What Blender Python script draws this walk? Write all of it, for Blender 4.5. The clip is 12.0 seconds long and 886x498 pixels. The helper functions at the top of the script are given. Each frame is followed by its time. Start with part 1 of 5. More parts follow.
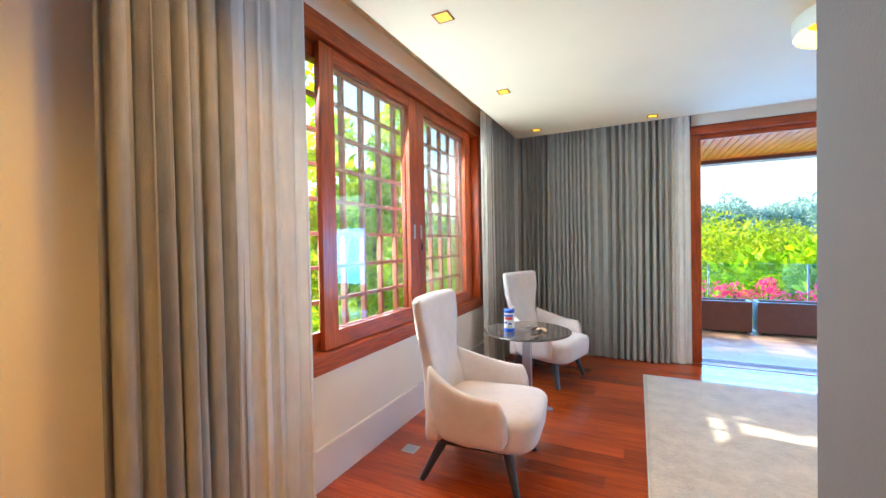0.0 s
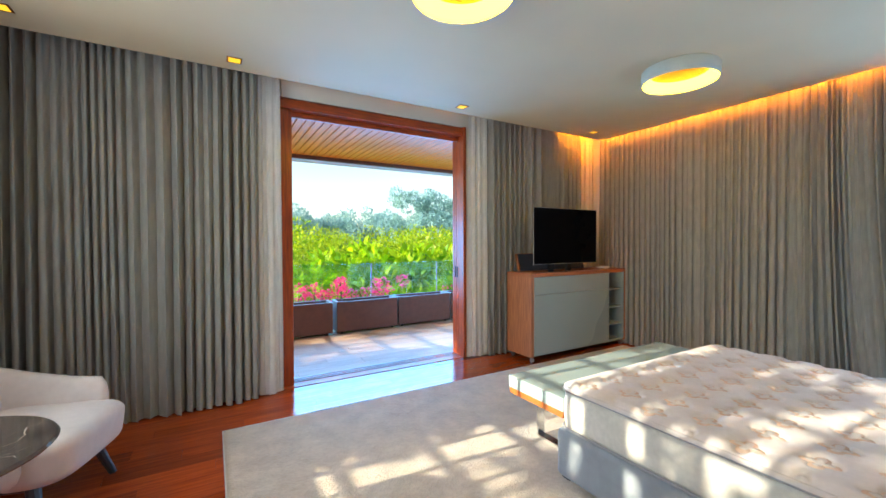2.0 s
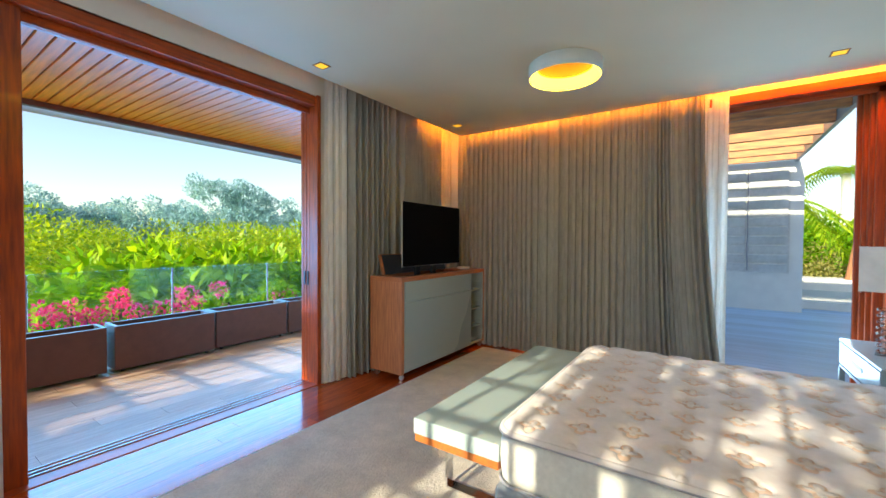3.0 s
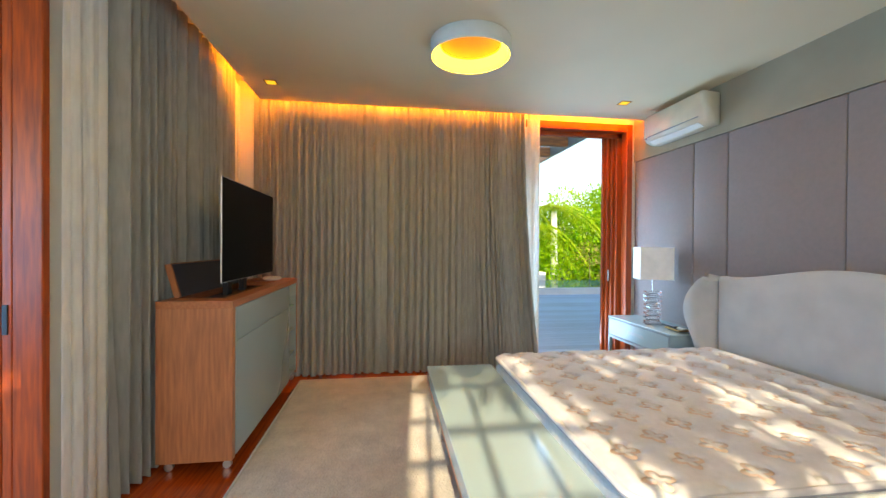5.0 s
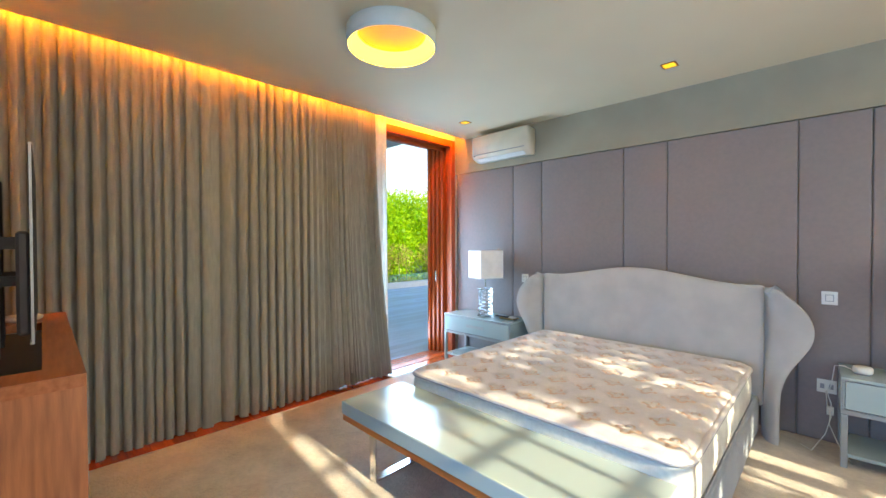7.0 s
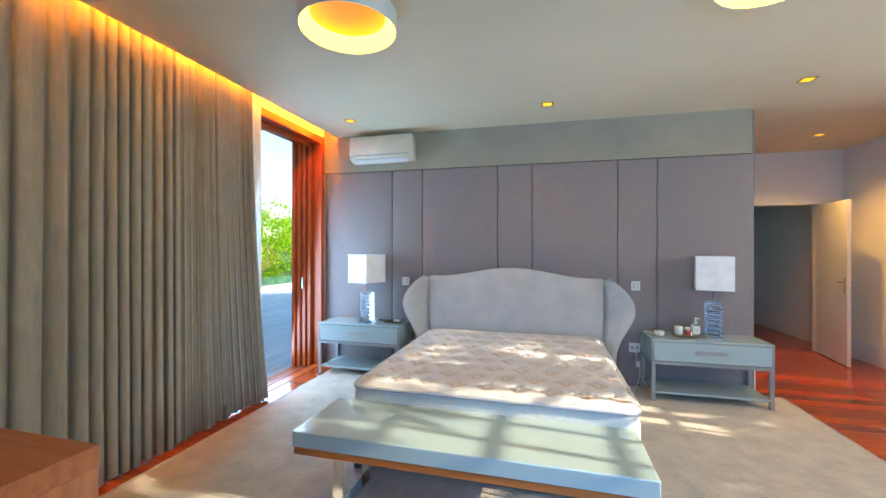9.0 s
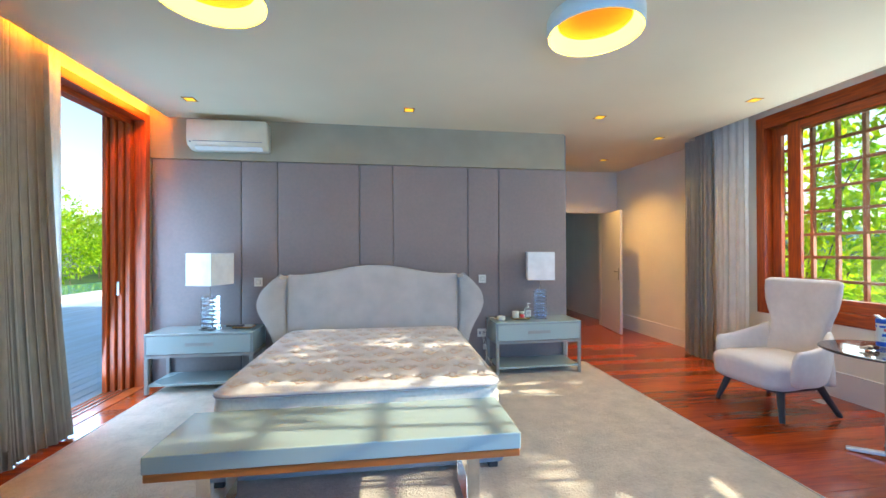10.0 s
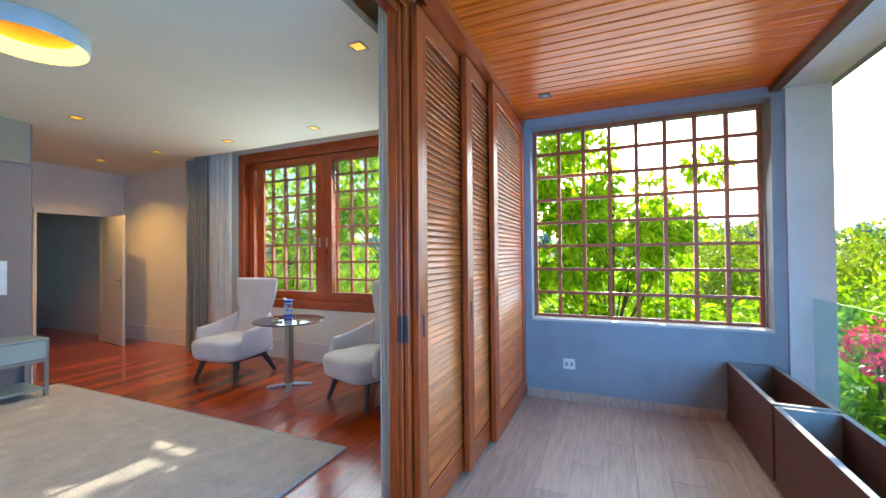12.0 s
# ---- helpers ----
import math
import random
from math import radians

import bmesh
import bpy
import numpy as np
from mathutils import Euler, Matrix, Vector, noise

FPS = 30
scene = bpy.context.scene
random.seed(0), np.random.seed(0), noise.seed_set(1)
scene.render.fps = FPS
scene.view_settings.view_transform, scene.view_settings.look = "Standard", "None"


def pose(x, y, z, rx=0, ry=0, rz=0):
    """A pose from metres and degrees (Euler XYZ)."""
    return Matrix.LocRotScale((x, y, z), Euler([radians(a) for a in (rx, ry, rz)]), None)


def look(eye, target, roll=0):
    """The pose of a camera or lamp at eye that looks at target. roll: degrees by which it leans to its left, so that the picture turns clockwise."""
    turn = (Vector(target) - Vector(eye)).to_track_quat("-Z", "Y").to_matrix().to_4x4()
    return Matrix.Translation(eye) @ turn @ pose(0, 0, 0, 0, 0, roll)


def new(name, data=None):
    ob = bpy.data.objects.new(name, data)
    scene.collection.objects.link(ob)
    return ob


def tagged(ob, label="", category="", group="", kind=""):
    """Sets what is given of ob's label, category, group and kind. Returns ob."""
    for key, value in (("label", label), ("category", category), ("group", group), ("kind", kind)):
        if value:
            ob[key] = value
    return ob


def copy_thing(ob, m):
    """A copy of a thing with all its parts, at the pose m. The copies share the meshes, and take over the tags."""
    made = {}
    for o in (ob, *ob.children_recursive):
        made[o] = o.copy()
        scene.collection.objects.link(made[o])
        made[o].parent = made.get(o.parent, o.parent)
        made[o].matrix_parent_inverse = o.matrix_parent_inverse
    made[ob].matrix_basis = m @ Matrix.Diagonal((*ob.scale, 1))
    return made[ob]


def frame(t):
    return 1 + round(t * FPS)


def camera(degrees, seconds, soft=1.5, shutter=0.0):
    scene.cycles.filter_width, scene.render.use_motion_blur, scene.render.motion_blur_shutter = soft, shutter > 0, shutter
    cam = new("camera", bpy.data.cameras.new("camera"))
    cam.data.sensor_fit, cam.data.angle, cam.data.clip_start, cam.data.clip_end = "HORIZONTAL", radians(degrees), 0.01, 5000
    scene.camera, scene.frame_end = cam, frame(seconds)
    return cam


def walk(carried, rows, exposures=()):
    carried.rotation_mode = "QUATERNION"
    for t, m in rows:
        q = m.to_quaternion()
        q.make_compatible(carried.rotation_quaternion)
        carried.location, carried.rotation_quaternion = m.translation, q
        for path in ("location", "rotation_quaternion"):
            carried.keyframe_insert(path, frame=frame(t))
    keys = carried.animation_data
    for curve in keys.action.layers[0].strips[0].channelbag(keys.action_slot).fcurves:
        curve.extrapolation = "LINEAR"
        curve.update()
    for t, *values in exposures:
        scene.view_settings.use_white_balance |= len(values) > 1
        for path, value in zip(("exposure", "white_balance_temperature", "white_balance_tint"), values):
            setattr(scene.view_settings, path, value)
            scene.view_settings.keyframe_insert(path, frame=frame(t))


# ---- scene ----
cam = camera(96.7, 12.0)
PATH = [
    (0, (-0.003, -0.057, 1.529), (-0.887, 1.737, 1.498), -1.0),
    (0.5, (-0.153, 0.286, 1.545), (-0.578, 2.24, 1.503), -0.8),
    (1, (-0.114, 0.639, 1.496), (-0.064, 2.638, 1.459), -0.6),
    (1.5, (-0.04, 1.053, 1.457), (0.495, 2.98, 1.42), -0.5),
    (2, (-0.002, 1.438, 1.455), (1.008, 3.164, 1.42), -0.2),
    (2.5, (0.092, 1.861, 1.46), (1.48, 3.301, 1.418), 0.1),
    (3, (0.169, 2.331, 1.456), (1.823, 3.454, 1.415), 0.3),
    (5, (0.628, 3.967, 1.428), (2.609, 3.692, 1.413), 0.4),
    (5.5, (0.806, 4.278, 1.441), (2.704, 3.648, 1.429), 0.4),
    (6, (0.957, 4.586, 1.475), (2.729, 3.658, 1.462), 0.1),
    (6.5, (1.159, 4.824, 1.502), (2.763, 3.629, 1.476), -0.1),
    (7, (1.4, 5.034, 1.523), (2.801, 3.608, 1.494), -0.2),
    (9, (2.33, 5.554, 1.491), (2.841, 3.62, 1.494), 0.1),
    (9.5, (2.455, 5.589, 1.448), (2.654, 3.599, 1.456), -0.1),
    (10, (2.53, 5.675, 1.446), (2.266, 3.693, 1.456), -0.2),
    (10.5, (2.537, 5.897, 1.456), (1.774, 4.048, 1.465), -0.4),
    (11, (2.492, 6.114, 1.462), (1.289, 4.517, 1.476), -0.5),
    (11.5, (2.468, 6.417, 1.472), (0.911, 5.161, 1.486), -0.4),
    (12, (2.5, 6.727, 1.46), (0.66, 5.942, 1.486), -0.5),
]
EXPOSURES = [(0, 1.78, 6100, 9), (1.0, 1.3, 6000, 7), (2.0, 1.34, 6400, 8), (3.0, 1.02, 6600, 6), (5, 1.27, 7100, 8), (7, 1.44, 7000, 8), (9.5, 1.38, 6300, 6), (10.5, 1.3, 6200, 6), (12, 1.03, 5950, 5)]
walk(cam, [(t, look(eye, target, roll)) for t, eye, target, roll in PATH], EXPOSURES)

# ---- world, sun, large lights ----
SUN_TO = Vector((0.93, -0.075, -0.372)).normalized()
world = bpy.data.worlds.new("world")
scene.world = world
world.use_nodes = True
_wt = world.node_tree
_sky = _wt.nodes.new("ShaderNodeTexSky")
_sky.sky_type, _sky.sun_disc = "NISHITA", False
_sky.sun_elevation = math.asin(-SUN_TO.z)
_sky.sun_rotation = math.atan2(-SUN_TO.x, -SUN_TO.y)
_wt.links.new(_sky.outputs[0], _wt.nodes["Background"].inputs[0])
_wt.nodes["Background"].inputs[1].default_value = 0.15

sun = new("sun", bpy.data.lights.new("sun", "SUN"))
sun.data.energy, sun.data.angle, sun.data.color = 4.8, radians(0.55), (1.0, 0.90, 0.68)
sun.matrix_world = look((0, 0, 0), SUN_TO)


def area(name, eye, target, w, h, watts, color):
    ob = new(name, bpy.data.lights.new(name, "AREA"))
    ob.data.shape, ob.data.size, ob.data.size_y = "RECTANGLE", w, h
    ob.data.energy, ob.data.color = watts, color
    ob.matrix_world = look(eye, target)
    return ob


area("daylight_east_door", (5.40, 1.68, 1.15), (-1.7, 2.5, 0.1), 0.9, 2.0, 26, (0.38, 0.64, 1.0))
area("daylight_west_window", (-2.02, 3.1, 1.85), (3, 3.1, 0.4), 2.5, 1.7, 48, (0.78, 0.89, 1.0))
area("daylight_terrace_edge", (3.2, 8.45, 1.15), (3.2, 5.0, 0.85), 7.0, 1.6, 185, (0.14, 0.44, 1.0))
area("daylight_lattice", (-2.0, 6.95, 1.85), (3.0, 6.6, -1.5), 1.8, 1.7, 22, (0.92, 0.96, 1.0))


# ---- materials ----
def mat(name, col, rough=0.5, metal=0.0, col2=None, scale=6.0, stretch=(1, 1, 1), bump=0.0, bscale=80.0,
        spec=0.5, rand=0.0, coat=0.0, wear=0.0, sheen=0.0, detail=5.0, bstretch=None, vary=0.07):
    """A surface in world-sized grain: two-scale colour variation, roughness variation and fine relief."""
    m = bpy.data.materials.new(name)
    m.use_nodes = True
    nt = m.node_tree
    n, l = nt.nodes, nt.links
    b = n["Principled BSDF"]
    b.inputs["Metallic"].default_value = metal
    b.inputs["Specular IOR Level"].default_value = spec
    b.inputs["Coat Weight"].default_value = coat
    b.inputs["Coat Roughness"].default_value = 0.08
    b.inputs["Sheen Weight"].default_value = sheen
    geo = n.new("ShaderNodeNewGeometry")
    mp = n.new("ShaderNodeMapping")
    mp.inputs["Scale"].default_value = stretch
    l.new(geo.outputs["Position"], mp.inputs["Vector"])
    info = n.new("ShaderNodeObjectInfo")
    if rand:
        off = n.new("ShaderNodeVectorMath")
        off.operation = "MULTIPLY_ADD"
        off.inputs[1].default_value = (1, 1, 1)
        sc = n.new("ShaderNodeMath")
        sc.operation, sc.inputs[1].default_value = "MULTIPLY", 37.0
        l.new(info.outputs["Random"], sc.inputs[0])
        l.new(mp.outputs[0], off.inputs[0])
        l.new(sc.outputs[0], off.inputs[2])
        vec = off.outputs[0]
    else:
        vec = mp.outputs[0]
    n1 = n.new("ShaderNodeTexNoise")
    n1.inputs["Scale"].default_value, n1.inputs["Detail"].default_value = scale, detail
    l.new(vec, n1.inputs["Vector"])
    n2 = n.new("ShaderNodeTexNoise")
    n2.inputs["Scale"].default_value, n2.inputs["Detail"].default_value = scale * 0.17, 3
    l.new(geo.outputs["Position"], n2.inputs["Vector"])
    c2 = col2 or tuple(c * 0.88 for c in col)
    mix = n.new("ShaderNodeMix")
    mix.data_type = "RGBA"
    mix.inputs[6].default_value, mix.inputs[7].default_value = (*col, 1), (*c2, 1)
    rmp = n.new("ShaderNodeMapRange")
    rmp.inputs[1].default_value, rmp.inputs[2].default_value = 0.32, 0.68
    l.new(n1.outputs["Fac"], rmp.inputs[0])
    l.new(rmp.outputs[0], mix.inputs[0])
    hsv = n.new("ShaderNodeHueSaturation")
    val = n.new("ShaderNodeMapRange")
    val.inputs[1].default_value, val.inputs[2].default_value = 0.3, 0.7
    val.inputs[3].default_value, val.inputs[4].default_value = 1 - vary - wear, 1 + vary
    l.new(n2.outputs["Fac"], val.inputs[0])
    if rand:
        rr = n.new("ShaderNodeMapRange")
        rr.inputs[3].default_value, rr.inputs[4].default_value = 1 - rand, 1 + rand
        l.new(info.outputs["Random"], rr.inputs[0])
        mu = n.new("ShaderNodeMath")
        mu.operation = "MULTIPLY"
        l.new(val.outputs[0], mu.inputs[0])
        l.new(rr.outputs[0], mu.inputs[1])
        l.new(mu.outputs[0], hsv.inputs["Value"])
    else:
        l.new(val.outputs[0], hsv.inputs["Value"])
    l.new(mix.outputs[2], hsv.inputs["Color"])
    l.new(hsv.outputs[0], b.inputs["Base Color"])
    rv = n.new("ShaderNodeMapRange")
    rv.inputs[3].default_value, rv.inputs[4].default_value = max(0.02, rough * 0.85), min(1.0, rough * 1.15)
    l.new(n2.outputs["Fac"], rv.inputs[0])
    l.new(rv.outputs[0], b.inputs["Roughness"])
    if bump:
        n3 = n.new("ShaderNodeTexNoise")
        n3.inputs["Scale"].default_value, n3.inputs["Detail"].default_value = bscale, 3
        if bstretch:
            mp3 = n.new("ShaderNodeMapping")
            mp3.inputs["Scale"].default_value = bstretch
            l.new(geo.outputs["Position"], mp3.inputs["Vector"])
            l.new(mp3.outputs[0], n3.inputs["Vector"])
        else:
            l.new(vec, n3.inputs["Vector"])
        bp = n.new("ShaderNodeBump")
        bp.inputs["Strength"].default_value, bp.inputs["Distance"].default_value = bump, 0.01
        l.new(n3.outputs["Fac"], bp.inputs["Height"])
        l.new(bp.outputs[0], b.inputs["Normal"])
    return m


def glow(name, col, strength):
    m = bpy.data.materials.new(name)
    m.use_nodes = True
    b = m.node_tree.nodes["Principled BSDF"]
    b.inputs["Base Color"].default_value = (0.6 * col[0], 0.6 * col[1], 0.6 * col[2], 1)
    b.inputs["Specular IOR Level"].default_value = 0.2
    b.inputs["Emission Color"].default_value = (*col, 1)
    b.inputs["Emission Strength"].default_value = strength
    return m


def glass(name, col=(0.95, 0.98, 0.97), rough=0.0, ior=1.45):
    m = bpy.data.materials.new(name)
    m.use_nodes = True
    b = m.node_tree.nodes["Principled BSDF"]
    b.inputs["Base Color"].default_value = (*col, 1)
    b.inputs["Transmission Weight"].default_value = 1.0
    b.inputs["Roughness"].default_value = rough
    b.inputs["IOR"].default_value = ior
    return m


def pane_glass(name, tint):
    """Thin sheet glass: clear straight through, a mirror at low angles."""
    m = bpy.data.materials.new(name)
    m.use_nodes = True
    nt = m.node_tree
    n, l = nt.nodes, nt.links
    tr, gl, mx = n.new("ShaderNodeBsdfTransparent"), n.new("ShaderNodeBsdfGlossy"), n.new("ShaderNodeMixShader")
    lw = n.new("ShaderNodeLayerWeight")
    lw.inputs[0].default_value = 0.5
    pw, fr = n.new("ShaderNodeMath"), n.new("ShaderNodeMath")
    pw.operation, pw.inputs[1].default_value = "POWER", 3.6
    fr.operation, fr.inputs[1].default_value, fr.inputs[2].default_value = "MULTIPLY_ADD", 0.75, 0.035
    l.new(lw.outputs["Facing"], pw.inputs[0])
    l.new(pw.outputs[0], fr.inputs[0])
    tr.inputs[0].default_value = (*tint, 1)
    gl.inputs["Roughness"].default_value = 0.01
    l.new(fr.outputs[0], mx.inputs[0])
    l.new(tr.outputs[0], mx.inputs[1])
    l.new(gl.outputs[0], mx.inputs[2])
    l.new(mx.outputs[0], n["Material Output"].inputs[0])
    return m


def leaf_mat(name, col, col2, through_part=0.45):
    m = bpy.data.materials.new(name)
    m.use_nodes = True
    nt = m.node_tree
    n, l = nt.nodes, nt.links
    b = n["Principled BSDF"]
    b.inputs["Roughness"].default_value = 0.45
    b.inputs["Specular IOR Level"].default_value = 0.35
    geo = n.new("ShaderNodeNewGeometry")
    ramp = n.new("ShaderNodeMix")
    ramp.data_type = "RGBA"
    ramp.inputs[6].default_value, ramp.inputs[7].default_value = (*col, 1), (*col2, 1)
    l.new(geo.outputs["Random Per Island"], ramp.inputs[0])
    l.new(ramp.outputs[2], b.inputs["Base Color"])
    t = n.new("ShaderNodeBsdfTranslucent")
    br = n.new("ShaderNodeMix")
    br.data_type, br.blend_type = "RGBA", "MULTIPLY"
    br.inputs[0].default_value = 1.0
    br.inputs[7].default_value = (2.2, 2.0, 1.0, 1)
    l.new(ramp.outputs[2], br.inputs[6])
    l.new(br.outputs[2], t.inputs[0])
    mx = n.new("ShaderNodeMixShader")
    mx.inputs[0].default_value = through_part
    l.new(b.outputs[0], mx.inputs[1])
    l.new(t.outputs[0], mx.inputs[2])
    l.new(mx.outputs[0], n["Material Output"].inputs[0])
    return m


def drape_mat(name, col, through_part, col2=None):
    """Woven cloth that lets some light through."""
    m = mat(name, col, 0.9, col2=col2, scale=46, stretch=(1, 1, 0.16), bump=0.5, bscale=380, spec=0.15, sheen=0.25, bstretch=(1, 1, 0.35))
    nt = m.node_tree
    n, l = nt.nodes, nt.links
    b = n["Principled BSDF"]
    t, mx = n.new("ShaderNodeBsdfTranslucent"), n.new("ShaderNodeMixShader")
    t.inputs[0].default_value = (*col, 1)
    mx.inputs[0].default_value = through_part
    l.new(b.outputs[0], mx.inputs[1])
    l.new(t.outputs[0], mx.inputs[2])
    l.new(mx.outputs[0], n["Material Output"].inputs[0])
    return m


# white ceiling; the yellow of the warm lamps is mixed into its colour
M_CEIL = mat("lamp_warmed_ceiling_paint", (0.78, 0.68, 0.48), 0.75, scale=3, col2=(0.77, 0.67, 0.47), bump=0.06, bscale=160)
M_WALL = mat("cream_wall_paint", (0.85, 0.81, 0.72), 0.7, scale=3, col2=(0.82, 0.78, 0.69), bump=0.08, bscale=140)
M_TAUPE = mat("taupe_wall_paint", (0.37, 0.325, 0.235), 0.75, scale=3, bump=0.08, bscale=140)
# blue-grey paint, deepened to carry the hall's dim bluish light
M_HALL = mat("dimmed_hall_paint", (0.20, 0.26, 0.34), 0.75, scale=3, bump=0.08, bscale=140)
M_TERRACE = mat("terrace_render", (0.31, 0.33, 0.35), 0.85, scale=5, col2=(0.275, 0.295, 0.315), bump=0.2, bscale=90, wear=0.05)
M_WHITE = mat("white_lacquer", (0.80, 0.79, 0.77), 0.35, scale=3, col2=(0.78, 0.77, 0.75))
M_PANEL = mat("upholstered_panel_cloth", (0.275, 0.228, 0.222), 0.85, scale=30, col2=(0.25, 0.215, 0.212), vary=0.02, bump=0.3, bscale=500, spec=0.2, sheen=0.2)
M_FLOOR = mat("polished_hardwood", (0.48, 0.075, 0.008), 0.17, scale=9, stretch=(0.35, 7, 1), col2=(0.26, 0.036, 0.006), bump=0.03, bscale=40, rand=0.32, spec=0.45, coat=0.25)
M_FRAME = mat("red_hardwood_frame", (0.54, 0.088, 0.008), 0.35, scale=9, stretch=(6, 6, 0.5), col2=(0.26, 0.045, 0.012), bump=0.06, bscale=60, rand=0.08, coat=0.1)
M_FRAMEH = mat("red_hardwood_rail", (0.54, 0.088, 0.008), 0.35, scale=9, stretch=(0.6, 0.6, 6), col2=(0.26, 0.045, 0.012), bump=0.06, bscale=60, rand=0.08, coat=0.1)
M_SLAT = mat("louvre_hardwood", (0.66, 0.155, 0.026), 0.36, scale=9, stretch=(0.5, 6, 6), col2=(0.40, 0.08, 0.014), bump=0.06, bscale=60, rand=0.22, coat=0.1)
M_SOFFIT = mat("honey_ceiling_boards", (0.86, 0.17, 0.007), 0.30, scale=6, stretch=(6, 0.4, 1), col2=(0.55, 0.085, 0.004), bump=0.05, bscale=50, spec=0.3)
M_DECK = mat("grey_brown_plank_tile", (0.54, 0.38, 0.28), 0.45, scale=7, stretch=(0.5, 6, 1), col2=(0.40, 0.28, 0.20), bump=0.1, bscale=60, rand=0.16, wear=0.05)
# grey deck wood; the blue sky light on it is mixed into the colour
M_DECKE = mat("sky_tinted_weathered_deck", (0.41, 0.58, 0.79), 0.42, scale=7, stretch=(6, 0.5, 1), col2=(0.35, 0.51, 0.71), bump=0.12, bscale=60, rand=0.12)
M_RUG = mat("cream_wool_rug", (0.58, 0.50, 0.405), 0.95, scale=34, col2=(0.50, 0.43, 0.345), bump=0.8, bscale=75, vary=0.10, spec=0.1, sheen=0.3, wear=0.06)
M_DRAPE = drape_mat("grey_taupe_drape", (0.48, 0.47, 0.42), 0.26, (0.38, 0.37, 0.33))
M_SHEER = drape_mat("ivory_sheer", (0.95, 0.93, 0.88), 0.42)
M_CHAIR = mat("pale_linen_upholstery", (0.68, 0.61, 0.58), 0.85, scale=26, col2=(0.64, 0.57, 0.545), bump=0.25, bscale=480, spec=0.2, sheen=0.35)
M_DARKWOOD = mat("black_stained_wood", (0.035, 0.037, 0.045), 0.4, scale=20, stretch=(4, 4, 0.5), bump=0.05)
M_STEEL = mat("brushed_steel", (0.55, 0.54, 0.52), 0.3, 1.0, scale=20, stretch=(6, 6, 0.3), bump=0.03)
M_CHROME = mat("chrome", (0.8, 0.8, 0.8), 0.1, 1.0, scale=10)
M_MARBLE = mat("dark_polished_marble", (0.045, 0.034, 0.030), 0.06, scale=9, col2=(0.10, 0.08, 0.07), spec=0.6, coat=0.4, detail=9)
M_VEIN = mat("marble_vein", (0.42, 0.37, 0.32), 0.1, scale=40)
M_MATTRESS = mat("quilted_mattress_knit", (0.60, 0.56, 0.555), 0.85, scale=40, col2=(0.56, 0.52, 0.51), bump=0.25, bscale=300, sheen=0.2)
M_STITCH = mat("beige_quilt_motif", (0.64, 0.48, 0.39), 0.85, scale=50, bump=0.2, bscale=400)
M_MSIDE = mat("mattress_border_knit", (0.62, 0.60, 0.55), 0.85, scale=40, bump=0.3, bscale=260, bstretch=(1, 1, 3))
M_PIPING = mat("grey_piping", (0.30, 0.30, 0.33), 0.7, scale=40)
M_SUEDE = mat("pale_grey_suede", (0.50, 0.475, 0.44), 0.9, scale=5, col2=(0.43, 0.41, 0.385), bump=0.12, bscale=300, spec=0.15, sheen=0.5)
M_BEDBASE = mat("grey_bed_base_cloth", (0.25, 0.28, 0.32), 0.9, scale=20, bump=0.25, bscale=350, sheen=0.3)
M_LACQUER = mat("grey_green_gloss_lacquer", (0.36, 0.45, 0.45), 0.2, scale=3, col2=(0.35, 0.44, 0.44), coat=0.3)
M_LACQUER2 = mat("grey_green_satin_lacquer", (0.32, 0.39, 0.39), 0.28, scale=3, col2=(0.31, 0.38, 0.38))
M_METALG = mat("pewter_painted_metal", (0.34, 0.36, 0.35), 0.35, 0.35, scale=8)
M_WALNUT = mat("freijo_veneer", (0.50, 0.20, 0.085), 0.4, scale=11, stretch=(5, 5, 0.45), col2=(0.33, 0.125, 0.058), bump=0.05, bscale=70, detail=8)
M_WALNUTH = mat("freijo_veneer_top", (0.46, 0.17, 0.07), 0.36, scale=11, stretch=(0.45, 5, 5), col2=(0.34, 0.11, 0.04), bump=0.05, bscale=70, detail=8)
M_EDGE = mat("amber_wood_edge", (0.52, 0.15, 0.028), 0.35, scale=10, stretch=(0.5, 5, 5), col2=(0.36, 0.11, 0.03))
M_BLACK = mat("black_plastic", (0.012, 0.012, 0.014), 0.4, scale=10)
M_SCREEN = mat("black_screen_glass", (0.003, 0.003, 0.004), 0.25, scale=10, spec=0.05)
M_SILVER = mat("silver_plastic", (0.5, 0.5, 0.5), 0.35, 0.5, scale=10)
M_PLASTIC = mat("white_plastic", (0.78, 0.76, 0.70), 0.35, scale=6)
M_SHADE = mat("white_lampshade_linen", (0.84, 0.83, 0.82), 0.9, scale=60, col2=(0.835, 0.825, 0.815), bump=0.06, bscale=500)
M_CRYSTAL = glass("clear_crystal", (0.93, 0.97, 0.97), 0.0, 1.48)
# white casing, tinted cream for the warm light that falls on it
M_ACWHITE = mat("lamp_warmed_white_plastic", (0.80, 0.74, 0.60), 0.35, scale=6)
# dark grey holds the shade that lies on the passage side wall
M_RETURN = mat("shade_dark_passage_paint", (0.17, 0.18, 0.20), 0.7, scale=3, bump=0.08, bscale=140)
M_BROWN = mat("brown_planter_leather", (0.14, 0.048, 0.026), 0.55, scale=12, col2=(0.115, 0.038, 0.021), bump=0.15, bscale=200)
M_ALU = mat("planter_aluminium", (0.30, 0.27, 0.25), 0.6, 0.5, scale=20)
M_SOIL = mat("dark_soil", (0.022, 0.018, 0.016), 0.95, scale=30, bump=0.8, bscale=60)
M_PANE = pane_glass("window_pane_glass", (0.93, 0.96, 0.95))
